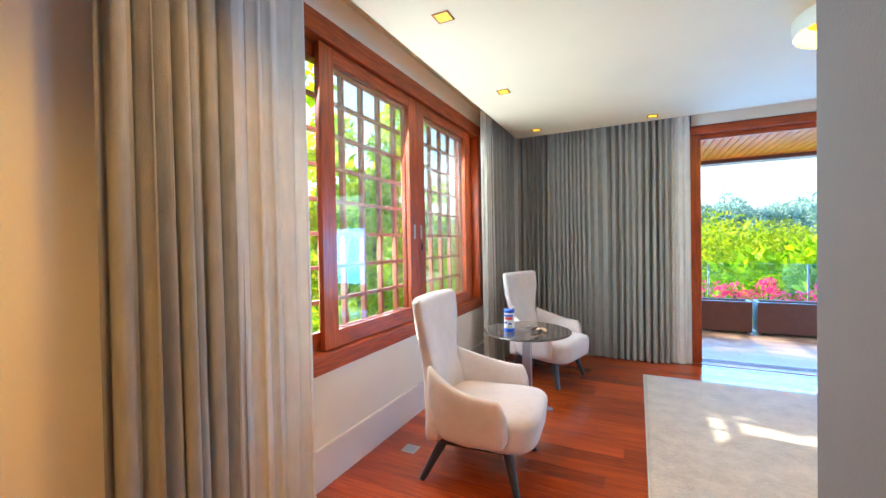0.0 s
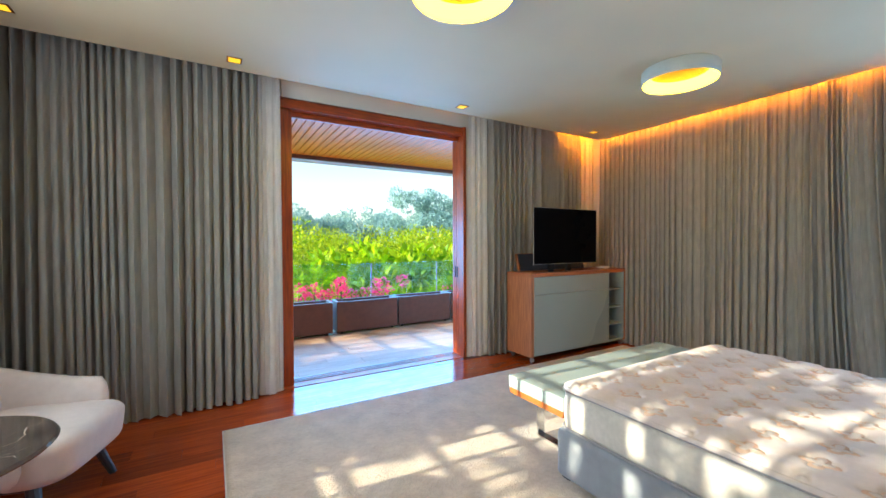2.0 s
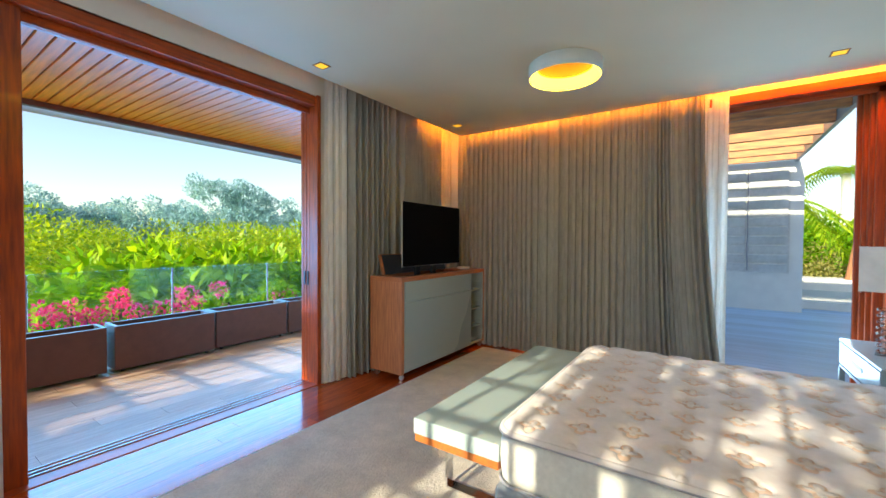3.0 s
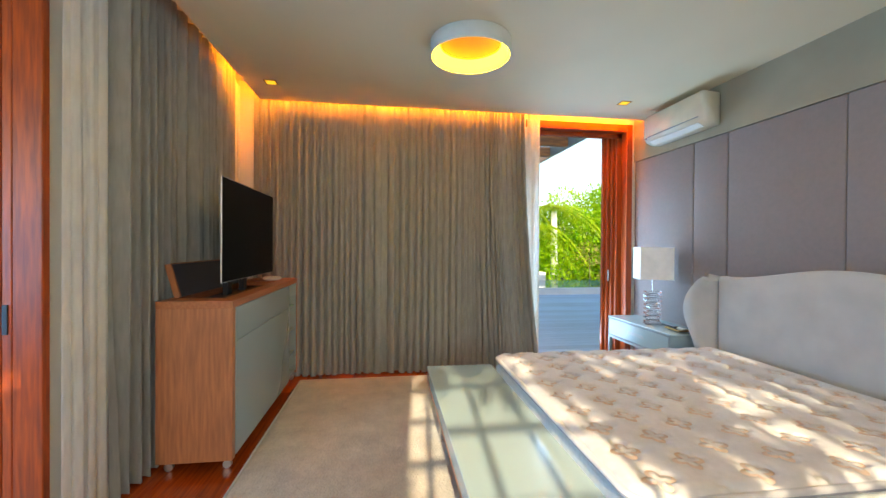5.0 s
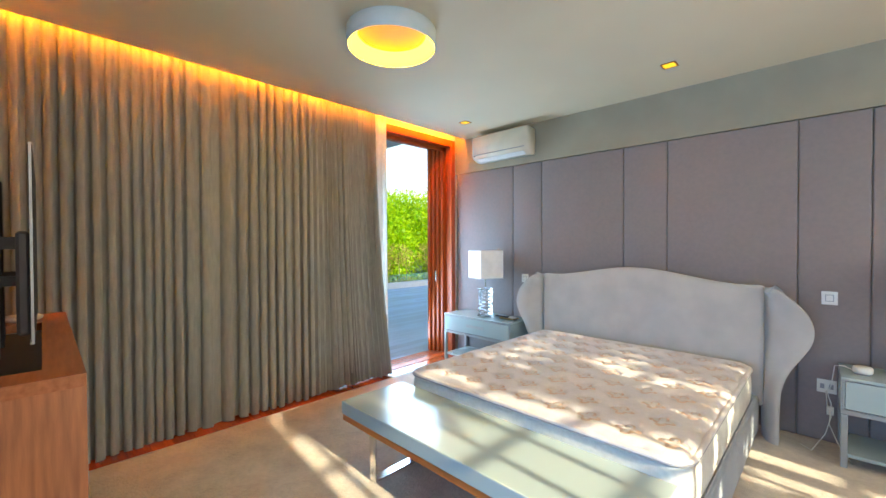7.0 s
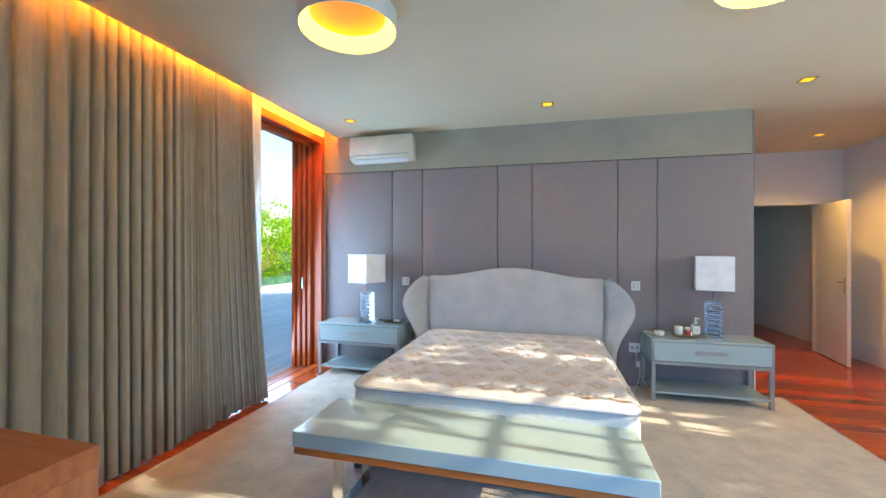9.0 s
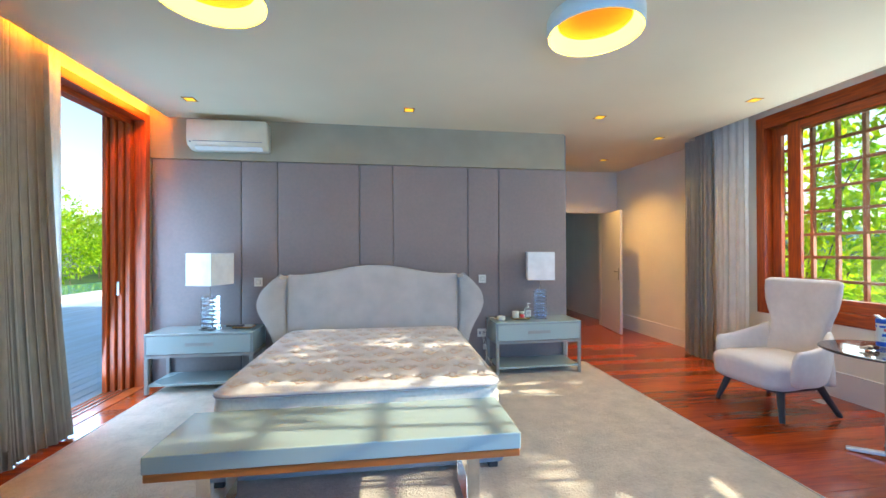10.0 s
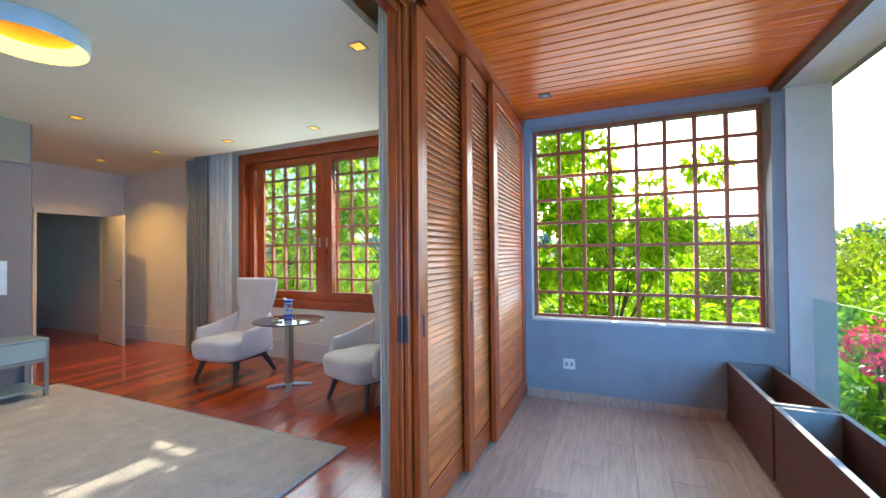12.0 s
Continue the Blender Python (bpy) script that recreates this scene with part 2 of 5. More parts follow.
M_RAILG = pane_glass("green_rail_glass", (0.78, 0.92, 0.88))
M_TRELLIS = mat("trellis_hardwood", (0.42, 0.12, 0.04), 0.5, scale=10, stretch=(3, 3, 3), col2=(0.30, 0.08, 0.03), rand=0.1, bump=0.08)
M_STONE = mat("grey_sill_stone", (0.55, 0.53, 0.50), 0.5, scale=16, bump=0.1)
M_BLUE = mat("blue_print", (0.02, 0.10, 0.55), 0.3, scale=10)
M_RED = mat("red_print", (0.62, 0.05, 0.06), 0.4, scale=10)
M_BARK = mat("grey_bark", (0.17, 0.13, 0.10), 0.9, scale=14, stretch=(1, 1, 0.3), col2=(0.10, 0.075, 0.06), bump=0.8, bscale=30)
M_GROUND = mat("garden_grass", (0.10, 0.17, 0.035), 0.95, scale=0.6, col2=(0.06, 0.115, 0.025), bump=0.6, bscale=6)
M_WATER = mat("pool_water", (0.05, 0.26, 0.36), 0.05, scale=2, bump=0.1, bscale=8)
M_PLASTER = mat("white_garden_wall", (0.74, 0.73, 0.70), 0.85, scale=4, col2=(0.68, 0.67, 0.65), bump=0.2, bscale=70, wear=0.04)
M_FELT = mat("grey_planting_felt", (0.66, 0.65, 0.63), 0.95, scale=12, bump=0.4, bscale=120, wear=0.06)
M_PERGOLA = mat("weathered_pergola_timber", (0.62, 0.25, 0.08), 0.6, scale=8, stretch=(3, 0.4, 3), col2=(0.29, 0.125, 0.06), bump=0.15, rand=0.1)
M_CANVAS = mat("terracotta_canvas", (0.52, 0.22, 0.10), 0.9, scale=10, bump=0.3, bscale=200)
M_LEAF = leaf_mat("broad_leaf_green", (0.11, 0.28, 0.008), (0.44, 0.54, 0.01), 0.70)
M_LEAFB = leaf_mat("shrub_leaf_green", (0.11, 0.29, 0.01), (0.33, 0.47, 0.012), 0.45)
M_LEAFG = leaf_mat("grove_leaf_green", (0.14, 0.29, 0.015), (0.37, 0.44, 0.02), 0.4)
# pale blue of the distance haze is mixed into these leaf colours
M_LEAFD = leaf_mat("hazy_eucalyptus_leaf", (0.19, 0.36, 0.47), (0.28, 0.46, 0.56), 0.25)
M_LEAFY = leaf_mat("dry_hedge_leaf", (0.20, 0.22, 0.06), (0.36, 0.32, 0.10), 0.3)
M_PINK = leaf_mat("pink_flower_petal", (0.80, 0.02, 0.26), (0.88, 0.10, 0.46), 0.35)
M_LAMP = glow("warm_ring_diffuser", (1.0, 0.58, 0.018), 11.0)
M_LAMPIN = mat("ring_lamp_inner", (0.36, 0.11, 0.006), 0.6, scale=6)
M_LAMPOUT = mat("ring_lamp_shell", (0.74, 0.76, 0.70), 0.45, scale=6)
M_DOWN = glow("downlight_warm", (1.0, 0.56, 0.03), 0.55)
M_COVE = glow("amber_led_strip", (1.0, 0.265, 0.010), 75.0)


# ---- building helpers ----
def mesh_of(bm, name, smooth=False):
    me = bpy.data.meshes.new(name)
    bmesh.ops.recalc_face_normals(bm, faces=bm.faces[:])
    bm.to_mesh(me)
    bm.free()
    if smooth:
        for p in me.polygons:
            p.use_smooth = True
    return me


def part(name, bm, material, parent=None, label="", smooth=False):
    ob = new(name, mesh_of(bm, name, smooth) if isinstance(bm, bmesh.types.BMesh) else bm)
    if not ob.data.materials:
        ob.data.materials.append(material)
    if parent:
        ob.parent = parent
    if label:
        ob["label"] = label
    return ob


def thing(name, at, label, category, group="", turn=0.0):
    ob = new(name)
    ob.empty_display_size = 0.1
    ob.matrix_world = pose(*at, 0, 0, turn)
    return tagged(ob, label, category, group)


def setting(name, bm, material, label, category="", smooth=False):
    ob = part(name, bm, material, None, "", smooth)
    return tagged(ob, label, category or name.split("_")[0], "", "structure")


def box(lo, hi, bevel=0.0, seg=1, bm=None):
    bm0 = bmesh.new()
    bmesh.ops.create_cube(bm0, size=1.0)
    for v in bm0.verts:
        v.co = Vector([(a + b) / 2 + c * (b - a) for a, b, c in zip(lo, hi, v.co)])
    if bevel:
        bmesh.ops.bevel(bm0, geom=bm0.edges[:], offset=bevel, segments=seg, affect="EDGES", profile=0.5)
    if bm is None:
        return bm0
    tmp = bpy.data.meshes.new("tmp")
    bm0.to_mesh(tmp)
    bm0.free()
    bm.from_mesh(tmp)
    bpy.data.meshes.remove(tmp)
    return bm


def boxes(*pairs, bevel=0.0):
    bm = bmesh.new()
    for lo, hi in pairs:
        box(lo, hi, bevel, 1, bm)
    return bm


def lathe(profile, n=32, centre=(0, 0), caps=True):
    """A turned shape from (radius, height) pairs."""
    bm = bmesh.new()
    rings = []
    for r, z in profile:
        rings.append([bm.verts.new((centre[0] + r * math.cos(2 * math.pi * i / n), centre[1] + r * math.sin(2 * math.pi * i / n), z)) for i in range(n)])
    for a, b in zip(rings, rings[1:]):
        for i in range(n):
            bm.faces.new((a[i], a[(i + 1) % n], b[(i + 1) % n], b[i]))
    for ring in (rings[0], rings[-1]) if caps else ():
        if (ring[0].co - ring[n // 2].co).length > 1e-3:
            bm.faces.new(ring)
    return bm


def tube(points, r, n=8, r2=None):
    bm = bmesh.new()
    pts = [Vector(p) for p in points]
    rings = []
    for i, p in enumerate(pts):
        d = (pts[min(i + 1, len(pts) - 1)] - pts[max(i - 1, 0)]).normalized()
        s = d.cross(Vector((0, 0, 1)) if abs(d.z) < 0.9 else Vector((1, 0, 0))).normalized()
        u = s.cross(d)
        rad = r if r2 is None else r + (r2 - r) * i / (len(pts) - 1)
        rings.append([bm.verts.new(p + rad * (math.cos(2 * math.pi * k / n) * s + math.sin(2 * math.pi * k / n) * u)) for k in range(n)])
    for a, b in zip(rings, rings[1:]):
        for k in range(n):
            bm.faces.new((a[k], a[(k + 1) % n], b[(k + 1) % n], b[k]))
    bm.faces.new(rings[0])
    bm.faces.new(rings[-1])
    return bm


def grid_surface(fn, nu, nv, closed=False):
    bm = bmesh.new()
    vs = [[bm.verts.new(fn(i / nu, j / nv)) for j in range(nv + 1)] for i in range(nu + (0 if closed else 1))]
    for i in range(nu):
        for j in range(nv):
            a, b = vs[i], vs[(i + 1) % len(vs)]
            bm.faces.new((a[j], b[j], b[j + 1], a[j + 1]))
    return bm


def solid(ob, t, offset=0.0):
    m = ob.modifiers.new("solid", "SOLIDIFY")
    m.thickness, m.offset = t, offset
    m.use_rim = t > 0.01
    return ob


# ---- rooms: floors, walls, ceilings ----
CEIL = 2.945
XW, XE, YS, YN = -1.80, 5.165, 0.90, 5.60
setting("floor_1", boxes(((-1.9, -1.5, -0.2), (5.4, 5.86, -0.012))), M_DARKWOOD, "dark bedding under the hardwood boards", "floor")
ceil = bmesh.new()
box((-1.48, 0.8, CEIL), (4.98, 5.30, CEIL + 0.06), 0, 1, ceil)
box((-1.9, -1.4, CEIL), (5.165, 0.8, CEIL + 0.06), 0, 1, ceil)
setting("ceiling_1", ceil, M_CEIL, "smooth white plaster bedroom ceiling with curtain slots, lamp warmth put into its paint", "ceiling")
# unseen upper part is added height that keeps the sun off the garden wall
setting("ceiling_2", boxes(((-2.2, -5.2, 3.2), (5.6, 5.84, 4.3))), M_CEIL, "plaster slab above the curtain slots, unseen top raised to shade the garden wall", "ceiling")
setting("wall_west", boxes(((-2.05, -5.0, -0.1), (XW, 1.60, 3.2)), ((-2.05, 4.62, -0.1), (XW, 5.86, 3.2)),
        ((-2.05, 1.60, -0.1), (XW, 4.62, 0.80)), ((-2.05, 1.60, 2.90), (XW, 4.62, 3.2))), M_WALL, "cream painted wall with a wide window", "wall")
setting("wall_north", boxes(((XW, YN, -0.1), (0.584, 5.755, 3.2)), ((2.745, YN, -0.1), (5.5, 5.84, 3.2)), ((0.60, YN, 2.88), (2.745, 5.84, 3.2))),
        M_WALL, "cream painted wall with the terrace doorway", "wall")
setting("wall_east", boxes(((XE, 4.90, -0.1), (5.45, 5.60, 3.2)), ((XE, 0.5, -0.1), (5.45, 1.0, 3.2)), ((XE, 1.0, 2.93), (5.45, 4.90, 3.2))),
        M_WALL, "cream painted wall with the deck doorway", "wall")
wall_south = setting("wall_south", boxes(((0.285, 0.55, -0.1), (XE, YS, 2.486)), ((0.30, 0.55, 2.486), (XE, YS + 0.046, 3.2)), ((0.29, -1.4, -0.1), (0.5, 0.55, 3.2))), M_TAUPE,
                     "taupe painted wall behind the padded panels", "wall")
setting("wall_passage", boxes(((XW, -1.55, -0.1), (-1.50, -1.40, 3.2)), ((-0.6, -1.55, -0.1), (0.5, -1.40, 3.2)), ((-1.50, -1.55, 2.16), (-0.6, -1.40, 3.2))),
        M_WALL, "cream painted passage wall with a doorway", "wall")
# gap in the unseen east side is added to let daylight into the hall
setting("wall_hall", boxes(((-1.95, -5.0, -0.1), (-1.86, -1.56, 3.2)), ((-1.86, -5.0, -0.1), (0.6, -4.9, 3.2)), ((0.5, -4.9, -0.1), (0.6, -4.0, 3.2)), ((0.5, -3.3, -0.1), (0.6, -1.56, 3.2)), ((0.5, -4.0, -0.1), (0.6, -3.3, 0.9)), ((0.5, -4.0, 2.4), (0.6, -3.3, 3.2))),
        M_HALL, "blue-grey hall walls beyond the door, painted darker for their dim light", "wall")
setting("floor_2", boxes(((-1.86, -4.9, -0.2), (0.5, -1.42, -0.002))), M_FLOOR, "hardwood floor of the hall", "floor")

base = boxes(((XW, -1.4, 0), (XW + 0.02, 5.58, 0.255)), ((XW + 0.02, -1.4, 0), (-1.52, -1.38, 0.255)), ((-0.58, -1.4, 0), (0.262, -1.38, 0.255)))
setting("baseboard_1", base, M_WHITE, "tall white painted baseboard", "baseboard")
setting("baseboard_2", boxes(((-1.86, -4.9, 0), (-1.845, -1.56, 0.255)), ((-1.8, -4.9, 0), (0.5, -4.885, 0.255))), M_WHITE, "tall white hall baseboard", "baseboard")
setting("baseboard_3", boxes(((0.246, -1.38, 0), (0.262, 0.79, 0.255))), M_WHITE, "tall white passage baseboard", "baseboard")
setting("trim_1", boxes(((-1.53, -1.41, 0), (-1.49, -1.37, 2.20)), ((-0.61, -1.41, 0), (-0.57, -1.37, 2.20)), ((-1.53, -1.41, 2.16), (-0.57, -1.37, 2.24))),
        M_WHITE, "white painted door casing of the passage", "trim")

# separate sheet of wall, coloured dark in place of its shade
setting("wall_return", boxes(((0.262, -1.4, -0.1), (0.284, 0.795, 2.944))), M_RETURN, "passage side wall, its shade put into dark grey paint", "wall")

# padded wall panels
SEAMS = (0.285, 1.185, 1.58, 2.50, 2.895, 3.815, 4.21, 5.14)
for a, b in zip(SEAMS, SEAMS[1:]):
    part("panel", box((a + 0.002, YS, 0.0), (b - 0.002, YS + 0.05, 2.48), 0.014, 3), M_PANEL, wall_south, "", True)

wall_south.matrix_world = pose(5.1, 0.95, 0, 0, 0, 1.15) @ pose(-5.1, -0.95, 0)

# passage door, ajar
door = thing("door_1", (-1.49, -1.385, 0.01), "white painted flush door standing open in the passage", "door", turn=math.degrees(math.atan2(0.79, 0.115)))
door["kind"] = "structure"
part("leaf", box((0, -0.02, 0), (0.80, 0.02, 2.13), 0.003), M_WHITE, door)
for s in (-1, 1):
    h = boxes(((0.725, s * 0.02 - 0.004, 0.93), (0.755, s * 0.02 + 0.004, 1.13)), ((0.735, s * 0.02 - 0.025, 1.06), (0.747, s * 0.02 + 0.025, 1.072)), bevel=0.002)
    box((0.63, s * 0.05 - 0.006, 1.058), (0.75, s * 0.05 + 0.006, 1.075), 0.004, 2, h)
    part("door_handle", h, M_METALG, door, "dark steel lever handle on a plate")


# ---- west window ----
win = thing("window_1", (0, 0, 0), "red hardwood sliding window with clear glass", "window")
win["kind"] = "structure"
WY0, WY1 = 1.60, 4.62
for lo, hi in (((-2.05, WY0, 0.80), (XW, WY0 + 0.035, 2.90)), ((-2.05, WY1 - 0.035, 0.80), (XW, WY1, 2.90))):
    part("window_frame", box(lo, hi, 0.003), M_FRAME, win)
for lo, hi in (((-2.05, WY0 + 0.035, 2.85), (XW, WY1 - 0.035, 2.90)), ((-2.05, WY0 + 0.035, 0.80), (XW, WY1 - 0.035, 0.835))):
    part("window_frame", box(lo, hi, 0.003), M_FRAMEH, win)
for lo, hi, m in (((XW - 0.002, WY0 - 0.075, 0.715), (XW + 0.018, WY0 + 0.03, 2.99), M_FRAME), ((XW - 0.002, WY1 - 0.03, 0.715), (XW + 0.018, WY1 + 0.075, 2.99), M_FRAME),
                  ((XW - 0.002, WY0 + 0.03, 2.845), (XW + 0.021, WY1 - 0.03, 2.99), M_FRAMEH)):
    part("casing", box(lo, hi, 0.004), m, win)
part("window_sill", box((XW - 0.002, WY0 + 0.03, 0.715), (XW + 0.024, WY1 - 0.03, 0.832), 0.006, 2), M_FRAMEH, win)


def sash(y0, y1, x, stile=0.135):
    sh = thing("sash", (0, 0, 0), "", "")
    sh.parent = win
    for a, b in ((y0, y0 + stile), (y1 - stile, y1)):
        part("stile", box((x - 0.02, a, 0.84), (x + 0.02, b, 2.84), 0.003), M_FRAME, sh)
    for a, b in ((0.84, 0.955), (2.745, 2.84)):
        part("rail", box((x - 0.018, y0 + stile, a), (x + 0.018, y1 - stile, b), 0.002), M_FRAMEH, sh)
    g = part("pane", box((x - 0.003, y0 + stile, 0.955), (x + 0.003, y1 - stile, 2.745)), M_PANE, sh)
    g.visible_shadow = False


sash(1.875, 3.11, -1.835)
sash(3.112, 4.37, -1.835)
sash(1.645, 3.09, -1.895, 0.10)
sash(3.13, 4.575, -1.895, 0.10)
part("latch", box((-1.816, 3.165, 1.46), (-1.806, 3.185, 1.53), 0.004, 2), M_BLACK, win, "small black latch")
for y in (3.045, 3.165):
    part("flush_pull", box((-1.816, y - 0.014, 1.57), (-1.811, y + 0.014, 1.70), 0.002, 2), M_STEEL, win, "steel flush pull")


def trellis(name, x, y0, y1, z0, z1, step, label):
    t = thing(name, (x, y0, z0), label, "trellis")
    n = max(1, round((y1 - y0) / step))
    me = mesh_of(box((-0.024, -0.017, 0), (0.020, 0.017, z1 - z0), 0.002), "bar_upright")
    for i in range(n + 1):
        b = part("bar", me, M_TRELLIS, t)
        b.location = (0, i * (y1 - y0) / n, 0)
    m = max(1, round((z1 - z0) / step))
    me = mesh_of(box((-0.014, -0.017, -0.015), (0.022, y1 - y0 + 0.017, 0.015), 0.002), "bar_level")
    for i in range(m + 1):
        b = part("bar", me, M_TRELLIS, t)
        b.location = (0.012, 0, i * (z1 - z0) / m)
    return t


trellis("trellis", -2.09, 1.42, 4.85, 0.62, 3.1, 0.245, "brown timber lattice outside the window")
tt = trellis("trellis", -1.78, 5.99, 7.94, 0.81, 2.74, 0.245, "brown timber lattice in the terrace side wall")

# ---- north doorway ----
d2 = thing("door_2", (0, 0, 0), "red hardwood frame of the wide sliding terrace door", "door frame")
d2["kind"] = "structure"
part("jamb", box((0.585, 5.645, 0), (0.70, 5.70, 2.895), 0.004), M_FRAME, d2)
part("jamb", box((2.718, 5.575, 0), (2.762, 5.70, 2.895), 0.004), M_FRAME, d2)
for y in (5.705, 5.753, 5.80):
    part("track_post", box((2.722, y, 0), (2.745, y + 0.042, 2.84), 0.004), M_FRAME, d2)
part("track_post", box((0.60, 5.703, 0), (0.70, 5.725, 2.84), 0.004), M_FRAME, d2)
part("track_post", box((0.60, 5.731, 0), (0.69, 5.757, 2.84), 0.004), M_FRAME, d2)
part("lintel", box((0.585, 5.60, 2.79), (2.718, 5.70, 2.895), 0.004), M_FRAMEH, d2)
for i, y in enumerate((5.705, 5.755, 5.805)):
    part("track", box((0.70, y, 2.735 + 0.012 * i), (2.722, y + 0.012, 2.79), 0.002), M_FRAMEH, d2)
part("threshold", box((0.585, 5.58, -0.012), (2.76, 5.86, 0.006), 0.003), M_FRAMEH, d2)
for y in (5.72, 5.77, 5.82):
    part("floor_rail", box((0.60, y, 0.005), (2.745, y + 0.008, 0.014)), M_STEEL, d2)
for x, y in ((0.703, 5.714), (2.719, 5.73), (0.692, 5.744), (2.719, 5.78)):
    part("flush_pull", box((x - 0.004, y - 0.012, 1.0), (x + 0.004, y + 0.012, 1.14), 0.003, 2), M_DARKWOOD, d2, "dark flush pull")


def louvre_door(x0, x1, y, label):
    t = thing("louvre_door", (x0, y, 0.02), label, "shutter door", "sliding louvre doors of the terrace")
    w, h = x1 - x0, 2.76
    for a in (0, w - 0.11):
        part("stile", box((a, -0.02, 0), (a + 0.11, 0.02, h), 0.004), M_FRAME, t)
    for a, b in ((0, 0.16), (h - 0.12, h)):
        part("rail", box((0.11, -0.018, a), (w - 0.11, 0.018, b), 0.003), M_FRAMEH, t)
    n = 68
    sl = bmesh.new()
    box((0.108, -0.004, -0.021), (w - 0.108, 0.004, 0.021), 0.002, 1, sl)
    bmesh.ops.rotate(sl, verts=sl.verts[:], cent=(0, 0, 0), matrix=Matrix.Rotation(radians(27), 3, "X"))
    me = mesh_of(sl, "slat")
    for i in range(n):
        s = part("slat", me, M_SLAT, t)
        s.location = (0, 0, 0.19 + i * (h - 0.34) / (n - 1))
    part("flush_pull", box((w - 0.065, 0.018, 1.0), (w - 0.045, 0.024, 1.12), 0.003, 2), M_DARKWOOD, t, "dark flush pull")
    return t


louvre_door(-0.12, 0.665, 5.787, "red hardwood louvred sliding door on the terrace")
louvre_door(-0.62, 0.04, 5.837, "red hardwood louvred sliding door on the terrace")
louvre_door(-1.585, -0.43, 5.887, "wide red hardwood louvred sliding door on the terrace")
setting("trim_2", boxes(((-1.6, 5.762, 2.79), (0.60, 5.92, 2.845)), ((0.60, 5.842, 2.79), (2.9, 5.92, 2.845))), M_FRAMEH, "hardwood head track of the louvred doors", "trim")

# ---- east doorway ----
d3 = thing("door_3", (0, 0, 0), "red hardwood frame of the sliding deck door", "door frame")
d3["kind"] = "structure"
part("jamb", box((5.135, 0.985, 0), (5.25, 1.06, 2.94), 0.004), M_FRAME, d3)
part("jamb", box((5.135, 4.84, 0), (5.25, 4.91, 2.94), 0.004), M_FRAME, d3)
for i, x in enumerate((5.255, 5.31, 5.365, 5.42)):
    part("track_post", box((x, 1.0, 0), (x + 0.045, 1.12 + 0.03 * i, 2.90), 0.004), M_FRAME, d3)
    part("track", box((x, 1.06, 2.80 + 0.012 * i), (x + 0.014, 4.895, 2.87), 0.002), M_FRAMEH, d3)
part("lintel", box((5.135, 1.06, 2.85), (5.25, 4.84, 2.94), 0.004), M_FRAMEH, d3)
part("lintel", box((5.25, 1.0, 2.87), (5.46, 4.90, 2.93), 0.004), M_FRAMEH, d3)
part("threshold", box((5.14, 0.99, -0.012), (5.47, 4.90, 0.006), 0.003), M_FRAMEH, d3)
for x in (5.27, 5.33, 5.39, 5.44):
    part("floor_rail", box((x, 1.0, 0.005), (x + 0.008, 4.895, 0.014)), M_STEEL, d3)
for x, y0, y1 in ((5.277, 2.75, 3.82), (5.332, 3.78, 4.85)):
    lf = thing("glazed_leaf", (0, 0, 0), "", "")
    lf.parent = d3
    for a, b in ((y0, y0 + 0.09), (y1 - 0.09, y1)):
        part("stile", box((x - 0.018, a, 0.016), (x + 0.018, b, 2.79), 0.003), M_FRAME, lf)
    for a, b in ((0.016, 0.12), (2.70, 2.79)):
        part("rail", box((x - 0.016, y0 + 0.09, a), (x + 0.016, y1 - 0.09, b), 0.002), M_FRAMEH, lf)
    part("pane", box((x - 0.003, y0 + 0.09, 0.12), (x + 0.003, y1 - 0.09, 2.70)), M_PANE, lf).visible_shadow = False
part("flush_pull", box((5.32, 1.175, 1.0), (5.345, 1.184, 1.14), 0.003, 2), M_STEEL, d3, "steel flush pull")


